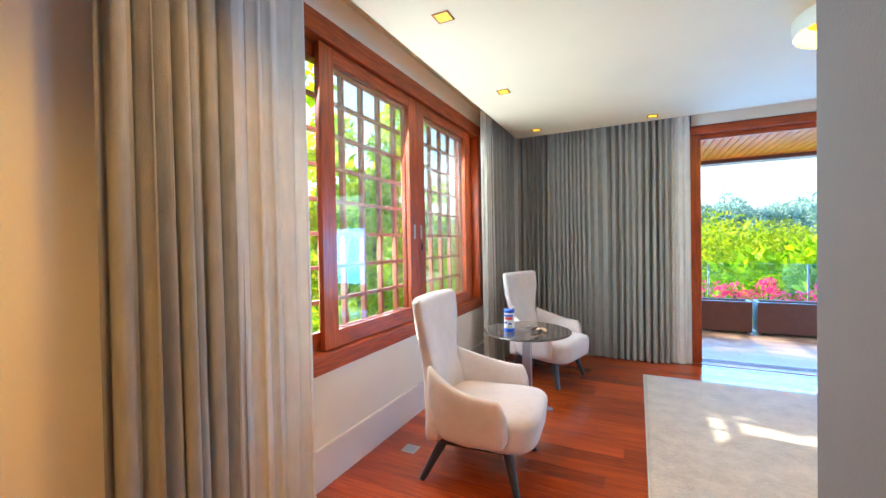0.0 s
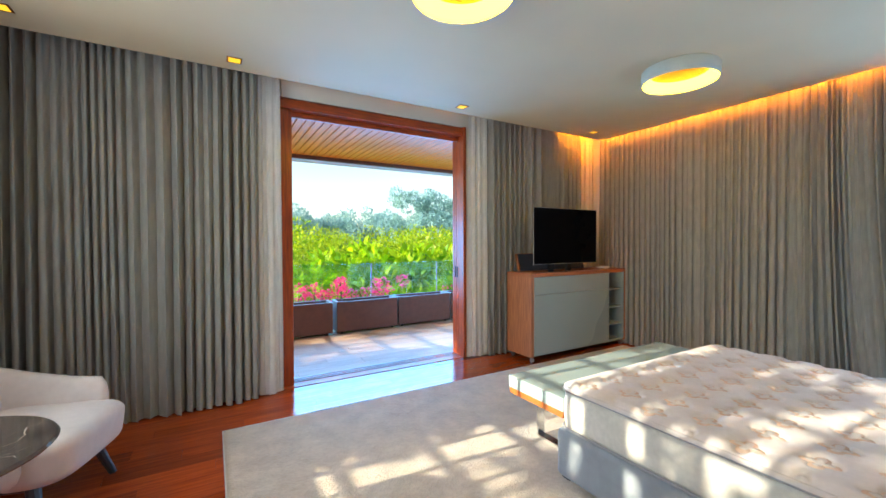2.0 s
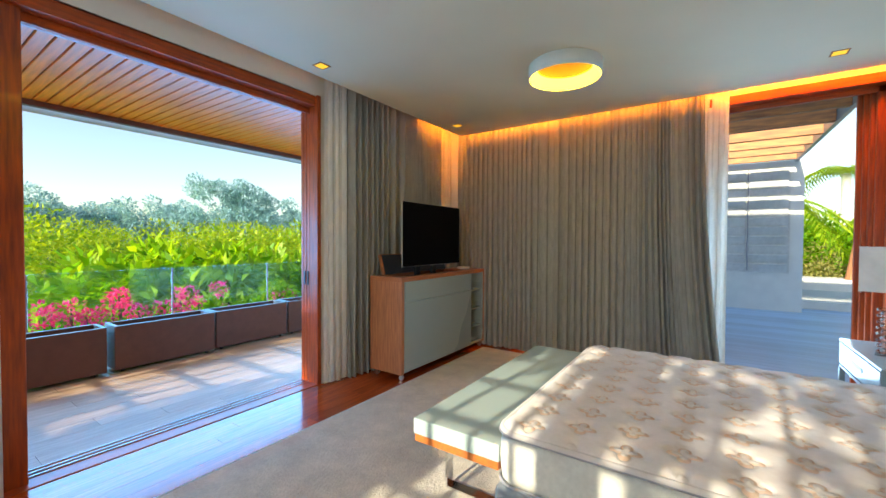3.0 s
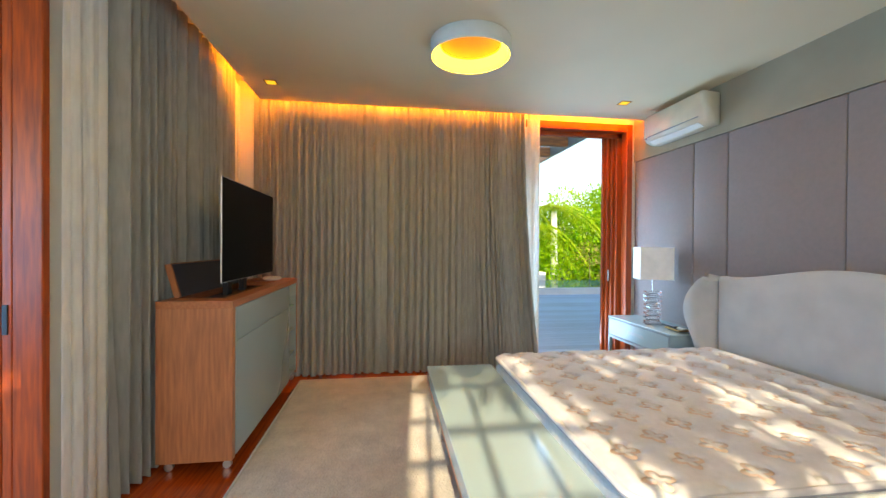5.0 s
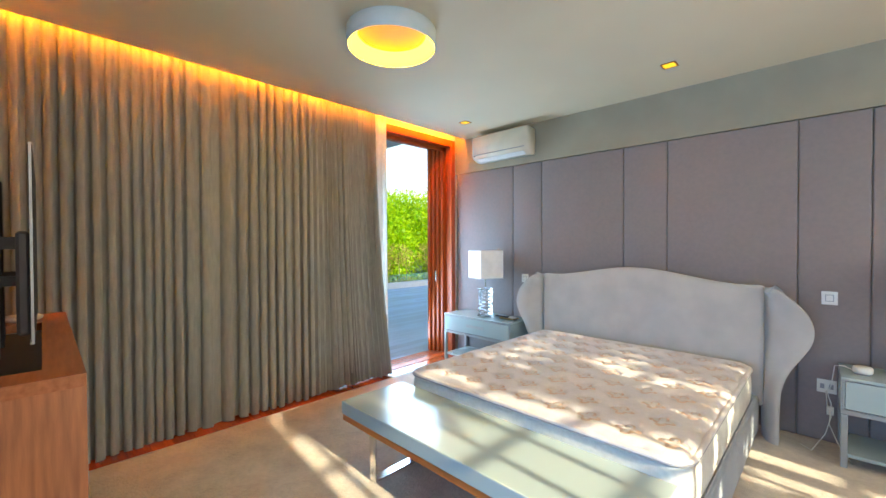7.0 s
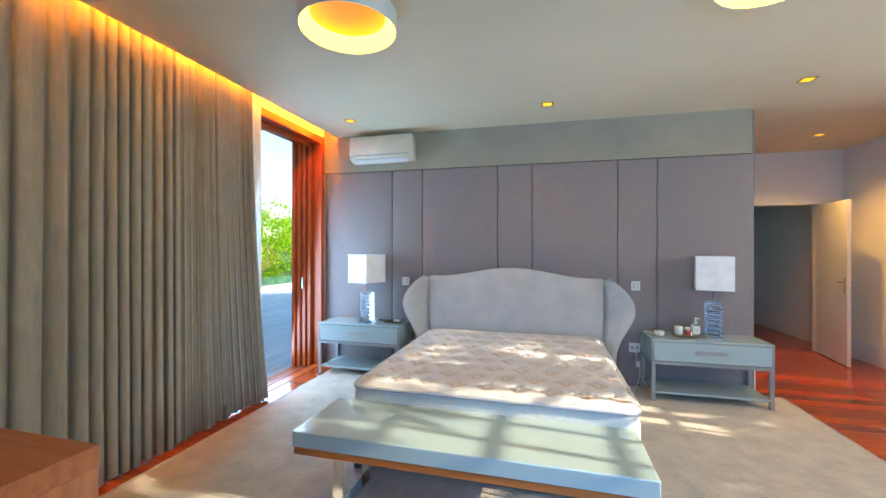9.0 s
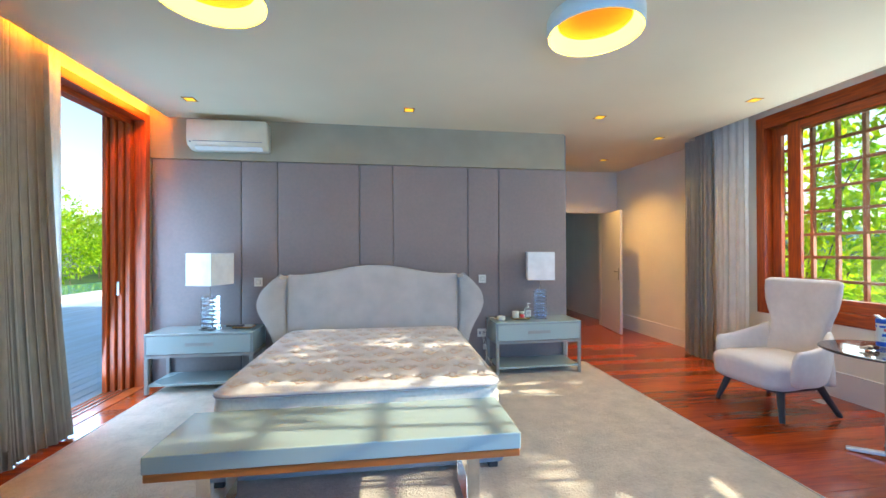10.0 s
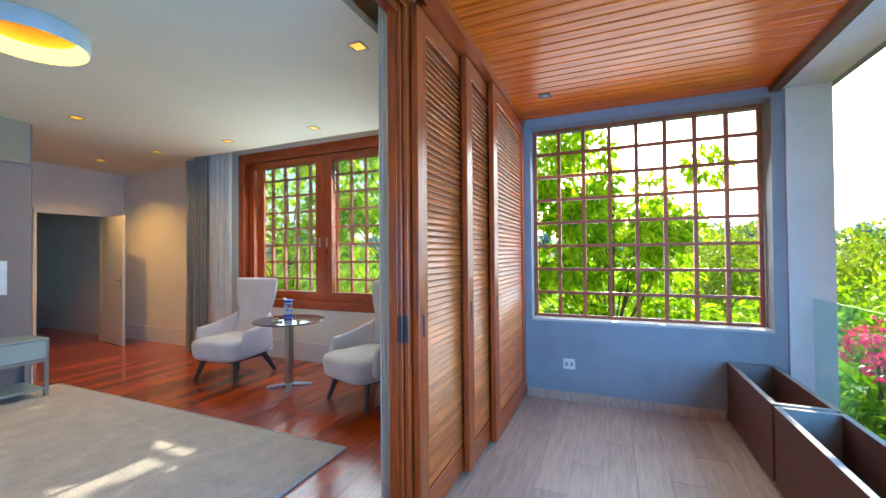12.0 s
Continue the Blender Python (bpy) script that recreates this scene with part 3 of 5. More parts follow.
# ---- curtains ----
def curtain(name, p0, p1, z1, folds, amp, material, label, seed, z0=0.012, flare=0.0, pinch=0.0):
    rnd = random.Random(seed)
    a, b = Vector((*p0, 0)), Vector((*p1, 0))
    along, length = (b - a).normalized(), (b - a).length
    side = Vector((-along.y, along.x, 0))
    ph = [rnd.uniform(0, 6.3) for _ in range(6)]
    wob = [rnd.choice((0.55, 0.8, 1.0, 1.2, 1.45)) * rnd.uniform(0.85, 1.15) for _ in range(folds + 2)]
    n = folds * 10

    def fn(u, v):
        z = z1 + (z0 - z1) * v
        k = folds * min(0.9999, u + math.sin(math.pi * u) * (0.042 * math.sin(ph[4] + 6 * u) + 0.016 * math.sin(ph[5] + 17 * u)))
        w = wob[int(k)] * (1 - k % 1) + wob[int(k) + 1] * (k % 1)
        ripple = math.sin(2 * math.pi * k + 0.5 * math.sin(ph[0] + 2.2 * v + u * 9))
        ripple = math.copysign(abs(ripple) ** 0.75, ripple)
        ripple += 0.16 * math.sin(2 * math.pi * k * 1.63 + ph[2] + 0.6 * v) * (0.5 + 0.5 * math.sin(ph[3] + 11 * u))
        d = amp * w * ripple * (0.70 + 0.34 * v) * (0.74 + 0.38 * math.sin(ph[5] + 8 * u) * math.sin(ph[2] + 19 * u)) + 0.012 * math.sin(ph[1] + 7 * u + 1.5 * v) * v
        s = u * length + 0.016 * math.sin(4 * math.pi * k + ph[2]) * (0.4 + 0.6 * v)
        s += flare * v * v * (1 if u > 0.999 else u) - pinch * v * (1 - u)
        return a + along * s + side * d + Vector((0, 0, z + 0.006 * math.sin(ph[3] + k * 2.1) * v))
    ob = part(name, grid_surface(lambda u, v: fn(u, v * 0.958), n, 19), material, None, "", True)
    solid(ob, 0.003)
    solid(part("hem", grid_surface(lambda u, v: fn(u, 0.9585 + 0.0415 * v), n, 2), material, ob, "", True), 0.003)
    return tagged(ob, label, "curtain", "bedroom curtains")


ZT = 3.1
curtain("drape", (-1.585, 0.62), (-1.60, 1.10), ZT, 7, 0.058, M_DRAPE, "grey-taupe drape gathered beside the wide window", 1)
curtain("sheer_curtain", (-1.62, 1.09), (-1.63, 1.57), ZT, 5, 0.022, M_SHEER, "ivory sheer gathered at the edge of the window", 2)
curtain("sheer_curtain", (-1.62, 4.28), (-1.62, 4.66), ZT, 5, 0.024, M_SHEER, "ivory sheer bunched beside the window", 3)
curtain("drape", (-1.585, 4.62), (-1.57, 5.40), ZT, 9, 0.052, M_DRAPE, "grey-taupe drape hanging in the room corner", 4)
curtain("drape", (-1.50, 5.45), (0.35, 5.45), ZT, 26, 0.054, M_DRAPE, "wide grey-taupe drape beside the terrace doorway", 5)
curtain("sheer_curtain", (0.34, 5.50), (0.575, 5.515), ZT, 3, 0.014, M_SHEER, "ivory sheer bunched against the terrace door frame", 6)
curtain("sheer_curtain", (2.765, 5.515), (3.04, 5.50), ZT, 3, 0.015, M_SHEER, "ivory sheer bunched against the terrace door frame", 7)
curtain("drape", (3.02, 5.45), (4.70, 5.46), ZT, 18, 0.064, M_DRAPE, "grey-taupe drape hanging behind the cabinet", 8)
curtain("sheer_curtain", (4.66, 5.54), (5.08, 5.54), ZT, 5, 0.02, M_SHEER, "ivory sheer in the corner lit by the cove", 9)
curtain("drape", (5.06, 5.38), (5.06, 3.15), ZT, 27, 0.036, M_DRAPE, "wide grey-taupe drape along the side wall", 10)
curtain("drape", (5.07, 3.16), (5.06, 2.40), ZT, 15, 0.036, M_DRAPE, "grey-taupe drape gathered next to the deck doorway", 11, flare=0.20)
curtain("sheer_curtain", (5.12, 2.45), (5.12, 2.19), ZT, 3, 0.02, M_SHEER, "ivory sheer beside the deck doorway", 12)

# ---- ceiling fittings ----
for i, (x, y) in enumerate(((-1.14, 5.0), (0.17, 5.09), (2.39, 5.1), (4.50, 5.06), (-1.12, 3.56), (-1.08, 2.19), (0.19, 1.52), (2.33, 1.49), (4.48, 1.52), (-1.03, 0.84), (-0.98, -0.45))):
    t = thing("downlight", (x, y, CEIL), "small square recessed downlight glowing warm", "downlight", "recessed downlights of the bedroom")
    fr = boxes(((-0.055, -0.055, -0.004), (0.055, -0.043, 0.001)), ((-0.055, 0.043, -0.004), (0.055, 0.055, 0.001)),
               ((-0.055, -0.043, -0.004), (-0.043, 0.043, 0.001)), ((0.043, -0.043, -0.004), (0.055, 0.043, 0.001)))
    part("frame", fr, M_LAMPIN, t)
    part("lamp_face", box((-0.043, -0.043, -0.0035), (0.043, 0.043, 0.0005)), M_DOWN, t, "glowing amber lamp face")
for x, y in ((3.51, 3.37), (1.225, 3.30)):
    t = thing("ring_light", (x, y, CEIL), "round flush ceiling light, pale shell and glowing inner ring", "ceiling light", "round ceiling lights")
    part("shell", lathe([(0.292, 0), (0.298, -0.005), (0.298, -0.110), (0.294, -0.114), (0.288, -0.114), (0.286, -0.108), (0.286, 0)], 64, caps=False), M_LAMPOUT, t, "", True)
    part("diffuser", lathe([(0.285, -0.109), (0.232, -0.030), (0.229, -0.026), (0.229, -0.012), (0.285, -0.012)], 64, caps=False), M_LAMP, t, "glowing warm white diffuser", True)
    part("inner_plate", lathe([(0.228, -0.020), (0.227, -0.024), (0.001, -0.024)], 48), M_LAMPIN, t, "amber-lit inner plate")
t = thing("cove_light", (4.984, 1.0, CEIL), "amber led strip hidden in the ceiling slot", "led strip")
part("strip", box((0.0, 0.0, 0.075), (0.012, 4.28, 0.085)), M_COVE, t)
t = thing("cove_light", (4.2, 5.32, CEIL), "amber led strip hidden in the ceiling slot", "led strip")
part("strip", box((0.0, 0.0, 0.075), (0.8, 0.012, 0.085)), M_COVE, t)

for x, y, w in ((-1.03, 0.84, 24), (-0.98, -0.45, 74), (-1.08, 2.19, 7), (0.19, 1.52, 5), (2.33, 1.49, 4)):
    sp = new("downlight_beam", bpy.data.lights.new("downlight_beam", "SPOT"))
    sp.data.energy, sp.data.color, sp.data.spot_size, sp.data.spot_blend, sp.data.shadow_soft_size = w, (1.0, 0.52, 0.11), radians(125), 1.0, 0.03
    sp.matrix_world = look((x, y, CEIL - 0.012), (x, y + 0.001, 0))

# ---- rug ----
def rug_fn(u, v):
    x = 0.05 + u * 4.85
    y0 = 0.952 - 0.0195 * (4.9 - x)
    y = y0 + v * (4.87 - y0)
    e = min(u, 1 - u) * 4.85
    e = min(e, min(v, 1 - v) * 3.885)
    return (x, y, 0.004 + 0.016 * min(1, e / 0.02) + 0.003 * noise.noise((x * 9, y * 9, 0)) + 0.002 * noise.noise((x * 31, y * 31, 4)))


rug = part("rug", grid_surface(rug_fn, 230, 180), M_RUG, None, "", True)
tagged(rug, "large cream wool rug under the bed and bench", "rug")
part("edge_binding", boxes(((0.045, 4.864, 0.001), (4.905, 4.874, 0.016)),
                           ((0.045, 0.87, 0.001), (0.055, 4.864, 0.016)), ((4.895, 0.96, 0.001), (4.905, 4.864, 0.016))), M_MSIDE, rug)


# ---- wing chairs ----
def loft(rings):
    """Skin through closed rings of equal length, ends closed."""
    bm = bmesh.new()
    rows = [[bm.verts.new(p) for p in r] for r in rings]
    n = len(rows[0])
    for p, q in zip(rows, rows[1:]):
        for k in range(n):
            bm.faces.new((p[k], p[(k + 1) % n], q[(k + 1) % n], q[k]))
    bm.faces.new(rows[0][::-1])
    bm.faces.new(rows[-1])
    bmesh.ops.recalc_face_normals(bm, faces=bm.faces[:])
    return bm


def oval(n, hx, hy, power=0.45):
    """Points of a softly squared ring."""
    pts = []
    for k in range(n):
        c, s_ = math.cos(2 * math.pi * k / n), math.sin(2 * math.pi * k / n)
        pts.append((math.copysign(abs(c) ** power, c) * hx, math.copysign(abs(s_) ** power, s_) * hy))
    return pts


def chair():
    """Faces +x; a thick cushion between low curved arms, under a tall back that flares to the top."""
    t = thing("wing_chair", (0, 0, 0), "pale linen wing chair with tall back and dark splayed legs", "chair", "wing chairs beside the window")

    def back_ring(q):
        z = 0.27 + 0.90 * q
        e = max(0.0, (q - 0.955) / 0.045)
        hw = 0.315 - 0.085 * math.exp(-((z - 0.70) / 0.20) ** 2) + 0.012 * q
        hw -= 0.035 * e ** 3
        th = 0.055 * math.sqrt(max(0.03, 1 - e * e)) * (1.25 - 0.35 * q)
        x0 = -0.285 - 0.13 * max(0, z - 0.42)
        return [(x0 + p[0] + 0.05 * (p[1] / 0.32) ** 2, p[1], z) for p in oval(40, th, hw, 0.5)]
    part("backrest", loft([back_ring(min(1, k / 26) if k < 25 else 0.955 + (k - 24) * 0.0075) for k in range(31)]), M_CHAIR, t, "", True)
    for sy in (-1, 1):
        rings = []
        for k in range(23):
            q = k / 22
            e0, e1 = max(0, 1 - q / 0.04), max(0, (q - 0.90) / 0.10)
            zt = 0.60 + 0.13 * (1 - q) ** 2.4 - 0.10 * e1 ** 2
            zb = 0.30 - 0.015 * math.sin(math.pi * q) + 0.06 * e1 ** 2
            th = 0.036 * math.sqrt(max(0.05, 1 - e1 * e1)) * (1 - 0.3 * e0)
            x = -0.27 + 0.525 * q
            y = sy * (0.232 + 0.105 * math.sin(min(1, q / 0.55) * math.pi / 2) ** 0.9 + 0.012 * q)
            dx = 0.5 * max(0, 1 - q / 0.5)
            ring = []
            for p in oval(28, th, (zt - zb) / 2, 0.62):
                zz = (zt + zb) / 2 + p[1]
                ring.append((x - p[0] * dx, y + sy * (p[0] * 1.0 + 0.10 * max(0, zz - 0.40) - 0.10 * max(0, 0.40 - zz)), zz))
            rings.append(ring)
        part("arm", loft(rings), M_CHAIR, t, "", True)
    rings = []
    for k in range(19):
        q = k / 18
        e = max(0, abs(q - 0.5) * 2 - 0.45) / 0.55
        in_ = 0.085 * (1 - math.sqrt(max(0, 1 - e * e)))
        z = 0.245 + 0.235 * q
        pts = oval(64, 0.355 - in_, 0.325 - in_ * 0.8, 0.42)
        rings.append([(0.075 + p[0] - (0.03 * (1 - q) if p[0] > 0 else 0), p[1] * (1 if p[0] > 0.12 else 0.93), z + 0.02 * math.cos(p[1] * 4.5) * q) for p in pts])
    c = [(0.07 + (p[0] - 0.07) * 0.55, p[1] * 0.55, p[2] + 0.012) for p in rings[-1]]
    part("seat", loft(rings + [c]), M_CHAIR, t, "", True)
    part("under_frame", box((-0.24, -0.24, 0.215), (0.26, 0.24, 0.262), 0.01), M_DARKWOOD, t)
    for sx in (-1, 1):
        for sy in (-1, 1):
            leg = tube([(sx * 0.21 + 0.02, sy * 0.235, 0.25), (sx * 0.30 + (0.0 if sx > 0 else -0.02), sy * 0.305, 0.0)], 0.032, 10, 0.020)
            part("leg", leg, M_DARKWOOD, t)
    return t


ch = chair()
ch.matrix_world = pose(-0.97, 2.47, 0, 0, 0, 4)
copy_thing(ch, pose(-0.94, 4.44, 0, 0, 0, -17))

t = thing("floor_outlet", (-1.527, 2.434, 0.0), "small square brass floor outlet cover in the boards", "floor outlet")
part("cover", box((-0.055, -0.055, 0.0), (0.055, 0.055, 0.004), 0.002), M_METALG, t)
part("lid", box((-0.038, -0.038, 0.004), (0.038, 0.038, 0.006), 0.001), M_PIPING, t, "hinged dark lid")

# ---- marble side table and what lies on it ----
TX, TY = -0.89, 3.40
t = thing("side_table", (TX, TY, 0), "round dark marble table on a brushed steel column", "table")
part("tabletop", lathe([(0.001, 0.722), (0.36, 0.722), (0.378, 0.728), (0.384, 0.735), (0.378, 0.742), (0.372, 0.744), (0.001, 0.744)], 72), M_MARBLE, t)
rv = random.Random(5)
veins = bmesh.new()
for _ in range(34):
    a, r = rv.uniform(0, 6.28), 0.34 * math.sqrt(rv.random())
    p = Vector((r * math.cos(a), r * math.sin(a), 0.7446))
    d = rv.gauss(0.5, 0.5)
    w = rv.uniform(0.0007, 0.0022)
    pts = [p]
    for _ in range(rv.randint(3, 7)):
        d += rv.gauss(0, 0.45)
        q = pts[-1] + Vector((math.cos(d), math.sin(d), 0)) * rv.uniform(0.015, 0.04)
        if q.xy.length > 0.365:
            break
        pts.append(q)
    for p, q in zip(pts, pts[1:]):
        s = (q - p).cross(Vector((0, 0, 1))).normalized() * w
        veins.faces.new([veins.verts.new(c) for c in (p - s, q - s * 0.7, q + s * 0.7, p + s)])
part("vein", veins, M_VEIN, t, "fine pale veins in the marble")["kind"] = "stuff"
part("mount", lathe([(0.001, 0.70), (0.11, 0.70), (0.115, 0.721), (0.001, 0.721)], 32), M_STEEL, t)
part("column", box((-0.038, -0.03, 0.03), (0.038, 0.03, 0.70), 0.006, 2), M_STEEL, t)
for k in range(4):
    b = box((0.02, -0.026, 0.0), (0.235, 0.026, 0.022), 0.005, 2)
    for v in b.verts:
        if v.co.x < 0.08:
            v.co.z += 0.02
    bmesh.ops.rotate(b, verts=b.verts[:], cent=(0, 0, 0), matrix=Matrix.Rotation(radians(40 + 90 * k), 3, "Z"))
    part("foot", b, M_STEEL, t)

t = thing("wipes_canister", (TX - 0.12, TY - 0.13, 0.745), "white and blue cleaning wipes canister with flip lid", "canister")
part("body", lathe([(0.042, 0), (0.045, 0.004), (0.045, 0.165), (0.043, 0.17)], 40), M_PLASTIC, t, "", True)
part("lid", lathe([(0.0465, 0.168), (0.0465, 0.192), (0.044, 0.198), (0.001, 0.199)], 40), M_BLUE, t, "blue flip lid", True)
w = box((0.004, -0.02, 0.198), (0.03, 0.004, 0.225), 0.001)
for v in w.verts:
    if v.co.z > 0.21:
        v.co += Vector((0.025, -0.012, 0))
part("wipe", w, M_WHITE, t, "white wipe sticking out")


def wrap(r, a0, a1, z0, z1):
    return grid_surface(lambda u, v: (r * math.cos(a0 + u * (a1 - a0)), r * math.sin(a0 + u * (a1 - a0)), z0 + v * (z1 - z0)), 12, 1)


for zc, zh, a0, a1, m in ((0.145, 0.008, -2.6, -0.4, M_BLUE), (0.122, 0.011, -2.1, -0.6, M_RED), (0.02, 0.016, -2.9, 0.1, M_BLUE), (0.085, 0.010, -2.3, -1.7, M_BLUE), (0.075, 0.009, -1.5, -0.8, M_BLUE), (0.05, 0.004, -2.4, -0.7, M_STEEL)):
    part("label_print", wrap(0.0455, a0, a1, zc - zh, zc + zh), m, t)
    part("label_print", wrap(0.0455, a0 + 2.6, a1 + 2.6, zc - zh, zc + zh), m, t)
t = thing("fabric_flower", (TX + 0.12, TY - 0.06, 0.745), "small dried flower in dark red and cream", "flower")
fl, fd = bmesh.new(), bmesh.new()
rf = random.Random(8)
for i in range(16):
    bmx = fl if i % 2 else fd
    a = rf.uniform(0, 6.28)
    c = Vector((0.03 * math.cos(a) + (0.025 if i % 2 else -0.03), 0.02 * math.sin(a), 0.012 + 0.018 * rf.random()))
    o = bmesh.ops.create_icosphere(bmx, subdivisions=1, radius=0.016)["verts"]
    for v in o:
        v.co = Vector((v.co.x * 1.3, v.co.y, v.co.z * 0.6)) + c
part("petals", fl, mat("cream_petal", (0.72, 0.50, 0.32), 0.9), t, "cream petals", True)
part("calyx", fd, mat("dark_red_petal", (0.10, 0.025, 0.02), 0.9), t, "dark red petals", True)

# ---- bed ----
bed = thing("bed", (2.71, 0.955, 0.0), "bed with winged pale suede headboard and bare mattress", "bed")
HW = 0.92
part("base", box((-HW - 0.005, 0.16, 0.045), (HW + 0.005, 2.19, 0.335), 0.035, 4), M_BEDBASE, bed, "grey upholstered base", True)
for sx in (-0.85, 0.85):
    for y in (0.3, 2.15):
        part("foot", box((sx - 0.03, y - 0.03, 0), (sx + 0.03, y + 0.03, 0.06), 0.004), M_DARKWOOD, bed)


def hb_top(x):
    a = abs(x) / 0.98
    return 1.19 + 0.105 * (0.5 + 0.5 * math.cos(math.pi * min(1, a * 1.12)))


def hb(u, v, y0):
    x = -0.955 + 1.91 * u
    return (x, y0, 0.25 + (hb_top(x) - 0.25) * v)


bmh = grid_surface(lambda u, v: hb(u, v, 0.20 + 0.022 * (1 - (2 * u - 1) ** 6) * (1 - (2 * v - 1) ** 6)), 60, 20)
hbo = part("headboard", bmh, M_SUEDE, bed, "pale suede headboard with arched top", True)
solid(hbo, 0.085, 1.0)
hbo.modifiers["solid"].offset = 1.0 if hbo.data.polygons[0].normal.y < 0 else -1.0
bv = hbo.modifiers.new("round", "BEVEL")
bv.width, bv.segments, bv.limit_method = 0.03, 4, "ANGLE"


def wing(sx):
    def edge(z):
        # how far the wing bulges forward and outward at each height
        s = (z - 0.02) / 1.15
        return 0.05 + 0.19 * math.exp(-((s - 0.74) / 0.24) ** 2)

    def fn(u, v):
        z = 0.02 + 1.15 * v
        e = edge(z) * (1 if v < 0.84 else math.sqrt(max(0.0, 1 - ((v - 0.84) / 0.16) ** 2)) * 0.90 + 0.10)
        return (sx * (0.972 + (e + 0.025) * u), 0.10 + 0.15 * u + 0.05 * math.sin(math.pi * u), z)
    w = part("wing", grid_surface(fn, 14, 40), M_SUEDE, bed, "curved suede wing of the headboard", True)
    solid(w, 0.085)
    b = w.modifiers.new("round", "BEVEL")
    b.width, b.segments, b.limit_method = 0.034, 4, "ANGLE"


wing(1)
wing(-1)

mt = thing("mattress", (2.71, 2.205, 0.335), "bare quilted cream mattress with floral tufts", "mattress")
ML, MW, MH = 0.945, 0.90, 0.268
STEP = 0.2


def motif(x, y):
    """Depth of the pressed four-petal motifs and the soft swells between them."""
    i, j = x / STEP, y / STEP
    row = round(j)
    cx = (round(i - 0.5 * (row % 2)) + 0.5 * (row % 2)) * STEP
    dx, dy = x - cx, y - row * STEP
    r, a = math.hypot(dx, dy), math.atan2(dy, dx)
    petal = 0.058 * (0.46 + 0.54 * abs(math.cos(2 * a)))
    return r, petal


def mtop(u, v):
    x, y = (2 * u - 1) * MW, (2 * v - 1) * ML
    cxr, cyr = max(0, abs(x) - (MW - 0.10)), max(0, abs(y) - (ML - 0.10))
    if cxr > 0 and cyr > 0 and math.hypot(cxr, cyr) > 1e-6:
        f = max(cxr, cyr) / math.hypot(cxr, cyr)
        x = math.copysign(MW - 0.10 + cxr * f, x)
        y = math.copysign(ML - 0.10 + cyr * f, y)
        ex = ey = 0.10 - math.hypot(cxr * f, cyr * f)
    else:
        ex, ey = MW - abs(x), ML - abs(y)
    e = min(ex, ey)
    r, petal = motif(x, y)
    z = MH - 0.014 * math.exp(-((r - petal) / 0.012) ** 2) - 0.006 * math.exp(-(r / 0.018) ** 2) + 0.006 * min(1, max(0, (r - petal) / 0.05))
    z += 0.004 * noise.noise((x * 4, y * 4, 1.0))
    if e < 0.06:
        z -= 0.035 * (1 - e / 0.06) ** 2
    return (x, y, z)


part("top_panel", grid_surface(mtop, 190, 200), M_MATTRESS, mt, "", True)
st = bmesh.new()
for j in range(-6, 7):
    for i in range(-6, 7):
        cx, cy = (i + 0.5 * (j % 2)) * STEP, j * STEP
        if abs(cx) > MW - 0.07 or abs(cy) > ML - 0.07:
            continue
        loop = []
        for k in range(40):
            a = 2 * math.pi * k / 40
            p = 0.058 * (0.46 + 0.54 * abs(math.cos(2 * a)))
            loop.append(((p - 0.012) * math.cos(a), (p - 0.012) * math.sin(a), (p + 0.006) * math.cos(a), (p + 0.006) * math.sin(a)))
        vs = [(st.verts.new((cx + q[0], cy + q[1], mtop((cx + q[0]) / MW / 2 + 0.5, (cy + q[1]) / ML / 2 + 0.5)[2] + 0.004)),
               st.verts.new((cx + q[2], cy + q[3], mtop((cx + q[2]) / MW / 2 + 0.5, (cy + q[3]) / ML / 2 + 0.5)[2] + 0.004))) for q in loop]
        for k in range(40):
            st.faces.new((vs[k][0], vs[(k + 1) % 40][0], vs[(k + 1) % 40][1], vs[k][1]))
so = part("motif_stitching", st, M_STITCH, mt, "beige stitched four-petal motifs", True)
so["kind"] = "stuff"


def rounded_rect(hx, hy, r, z, n=8):
    pts = []
    for cx, cy, a0 in ((hx - r, hy - r, 0), (-hx + r, hy - r, 90), (-hx + r, -hy + r, 180), (hx - r, -hy + r, 270)):
        for k in range(n + 1):
            a = radians(a0 + 90 * k / n)
            pts.append(Vector((cx + r * math.cos(a), cy + r * math.sin(a), z)))
    return pts


def band(hx, hy, r, zs, bulge=0.0):
    bm = bmesh.new()
    rings = []
    for i, z in enumerate(zs):
        b = bulge * math.sin(math.pi * i / (len(zs) - 1))
        rings.append([bm.verts.new(p) for p in rounded_rect(hx + b, hy + b, r, z)])
    for a, b in zip(rings, rings[1:]):
        for k in range(len(a)):
            bm.faces.new((a[k], a[(k + 1) % len(a)], b[(k + 1) % len(a)], b[k]))
    return bm, rings


bm, rg = band(MW - 0.004, ML - 0.004, 0.10, [0.002 + 0.22 * i / 8 for i in range(9)], 0.008)
bm.faces.new(rg[0])
bm.faces.new(rg[-1])
part("border", bm, M_MSIDE, mt, "ribbed pale side border", True)
for z, m in ((0.232, M_PIPING), (0.006, M_PIPING)):
    pts = rounded_rect(MW + 0.004, ML + 0.004, 0.10, z)
    part("piping", tube(pts + pts[:1], 0.007, 6), m, mt, "grey piped edge", True)
pts = rounded_rect(MW - 0.006, ML - 0.006, 0.10, 0.238)
part("pillow_edge", tube(pts + pts[:1], 0.016, 8), M_MATTRESS, mt, "", True)

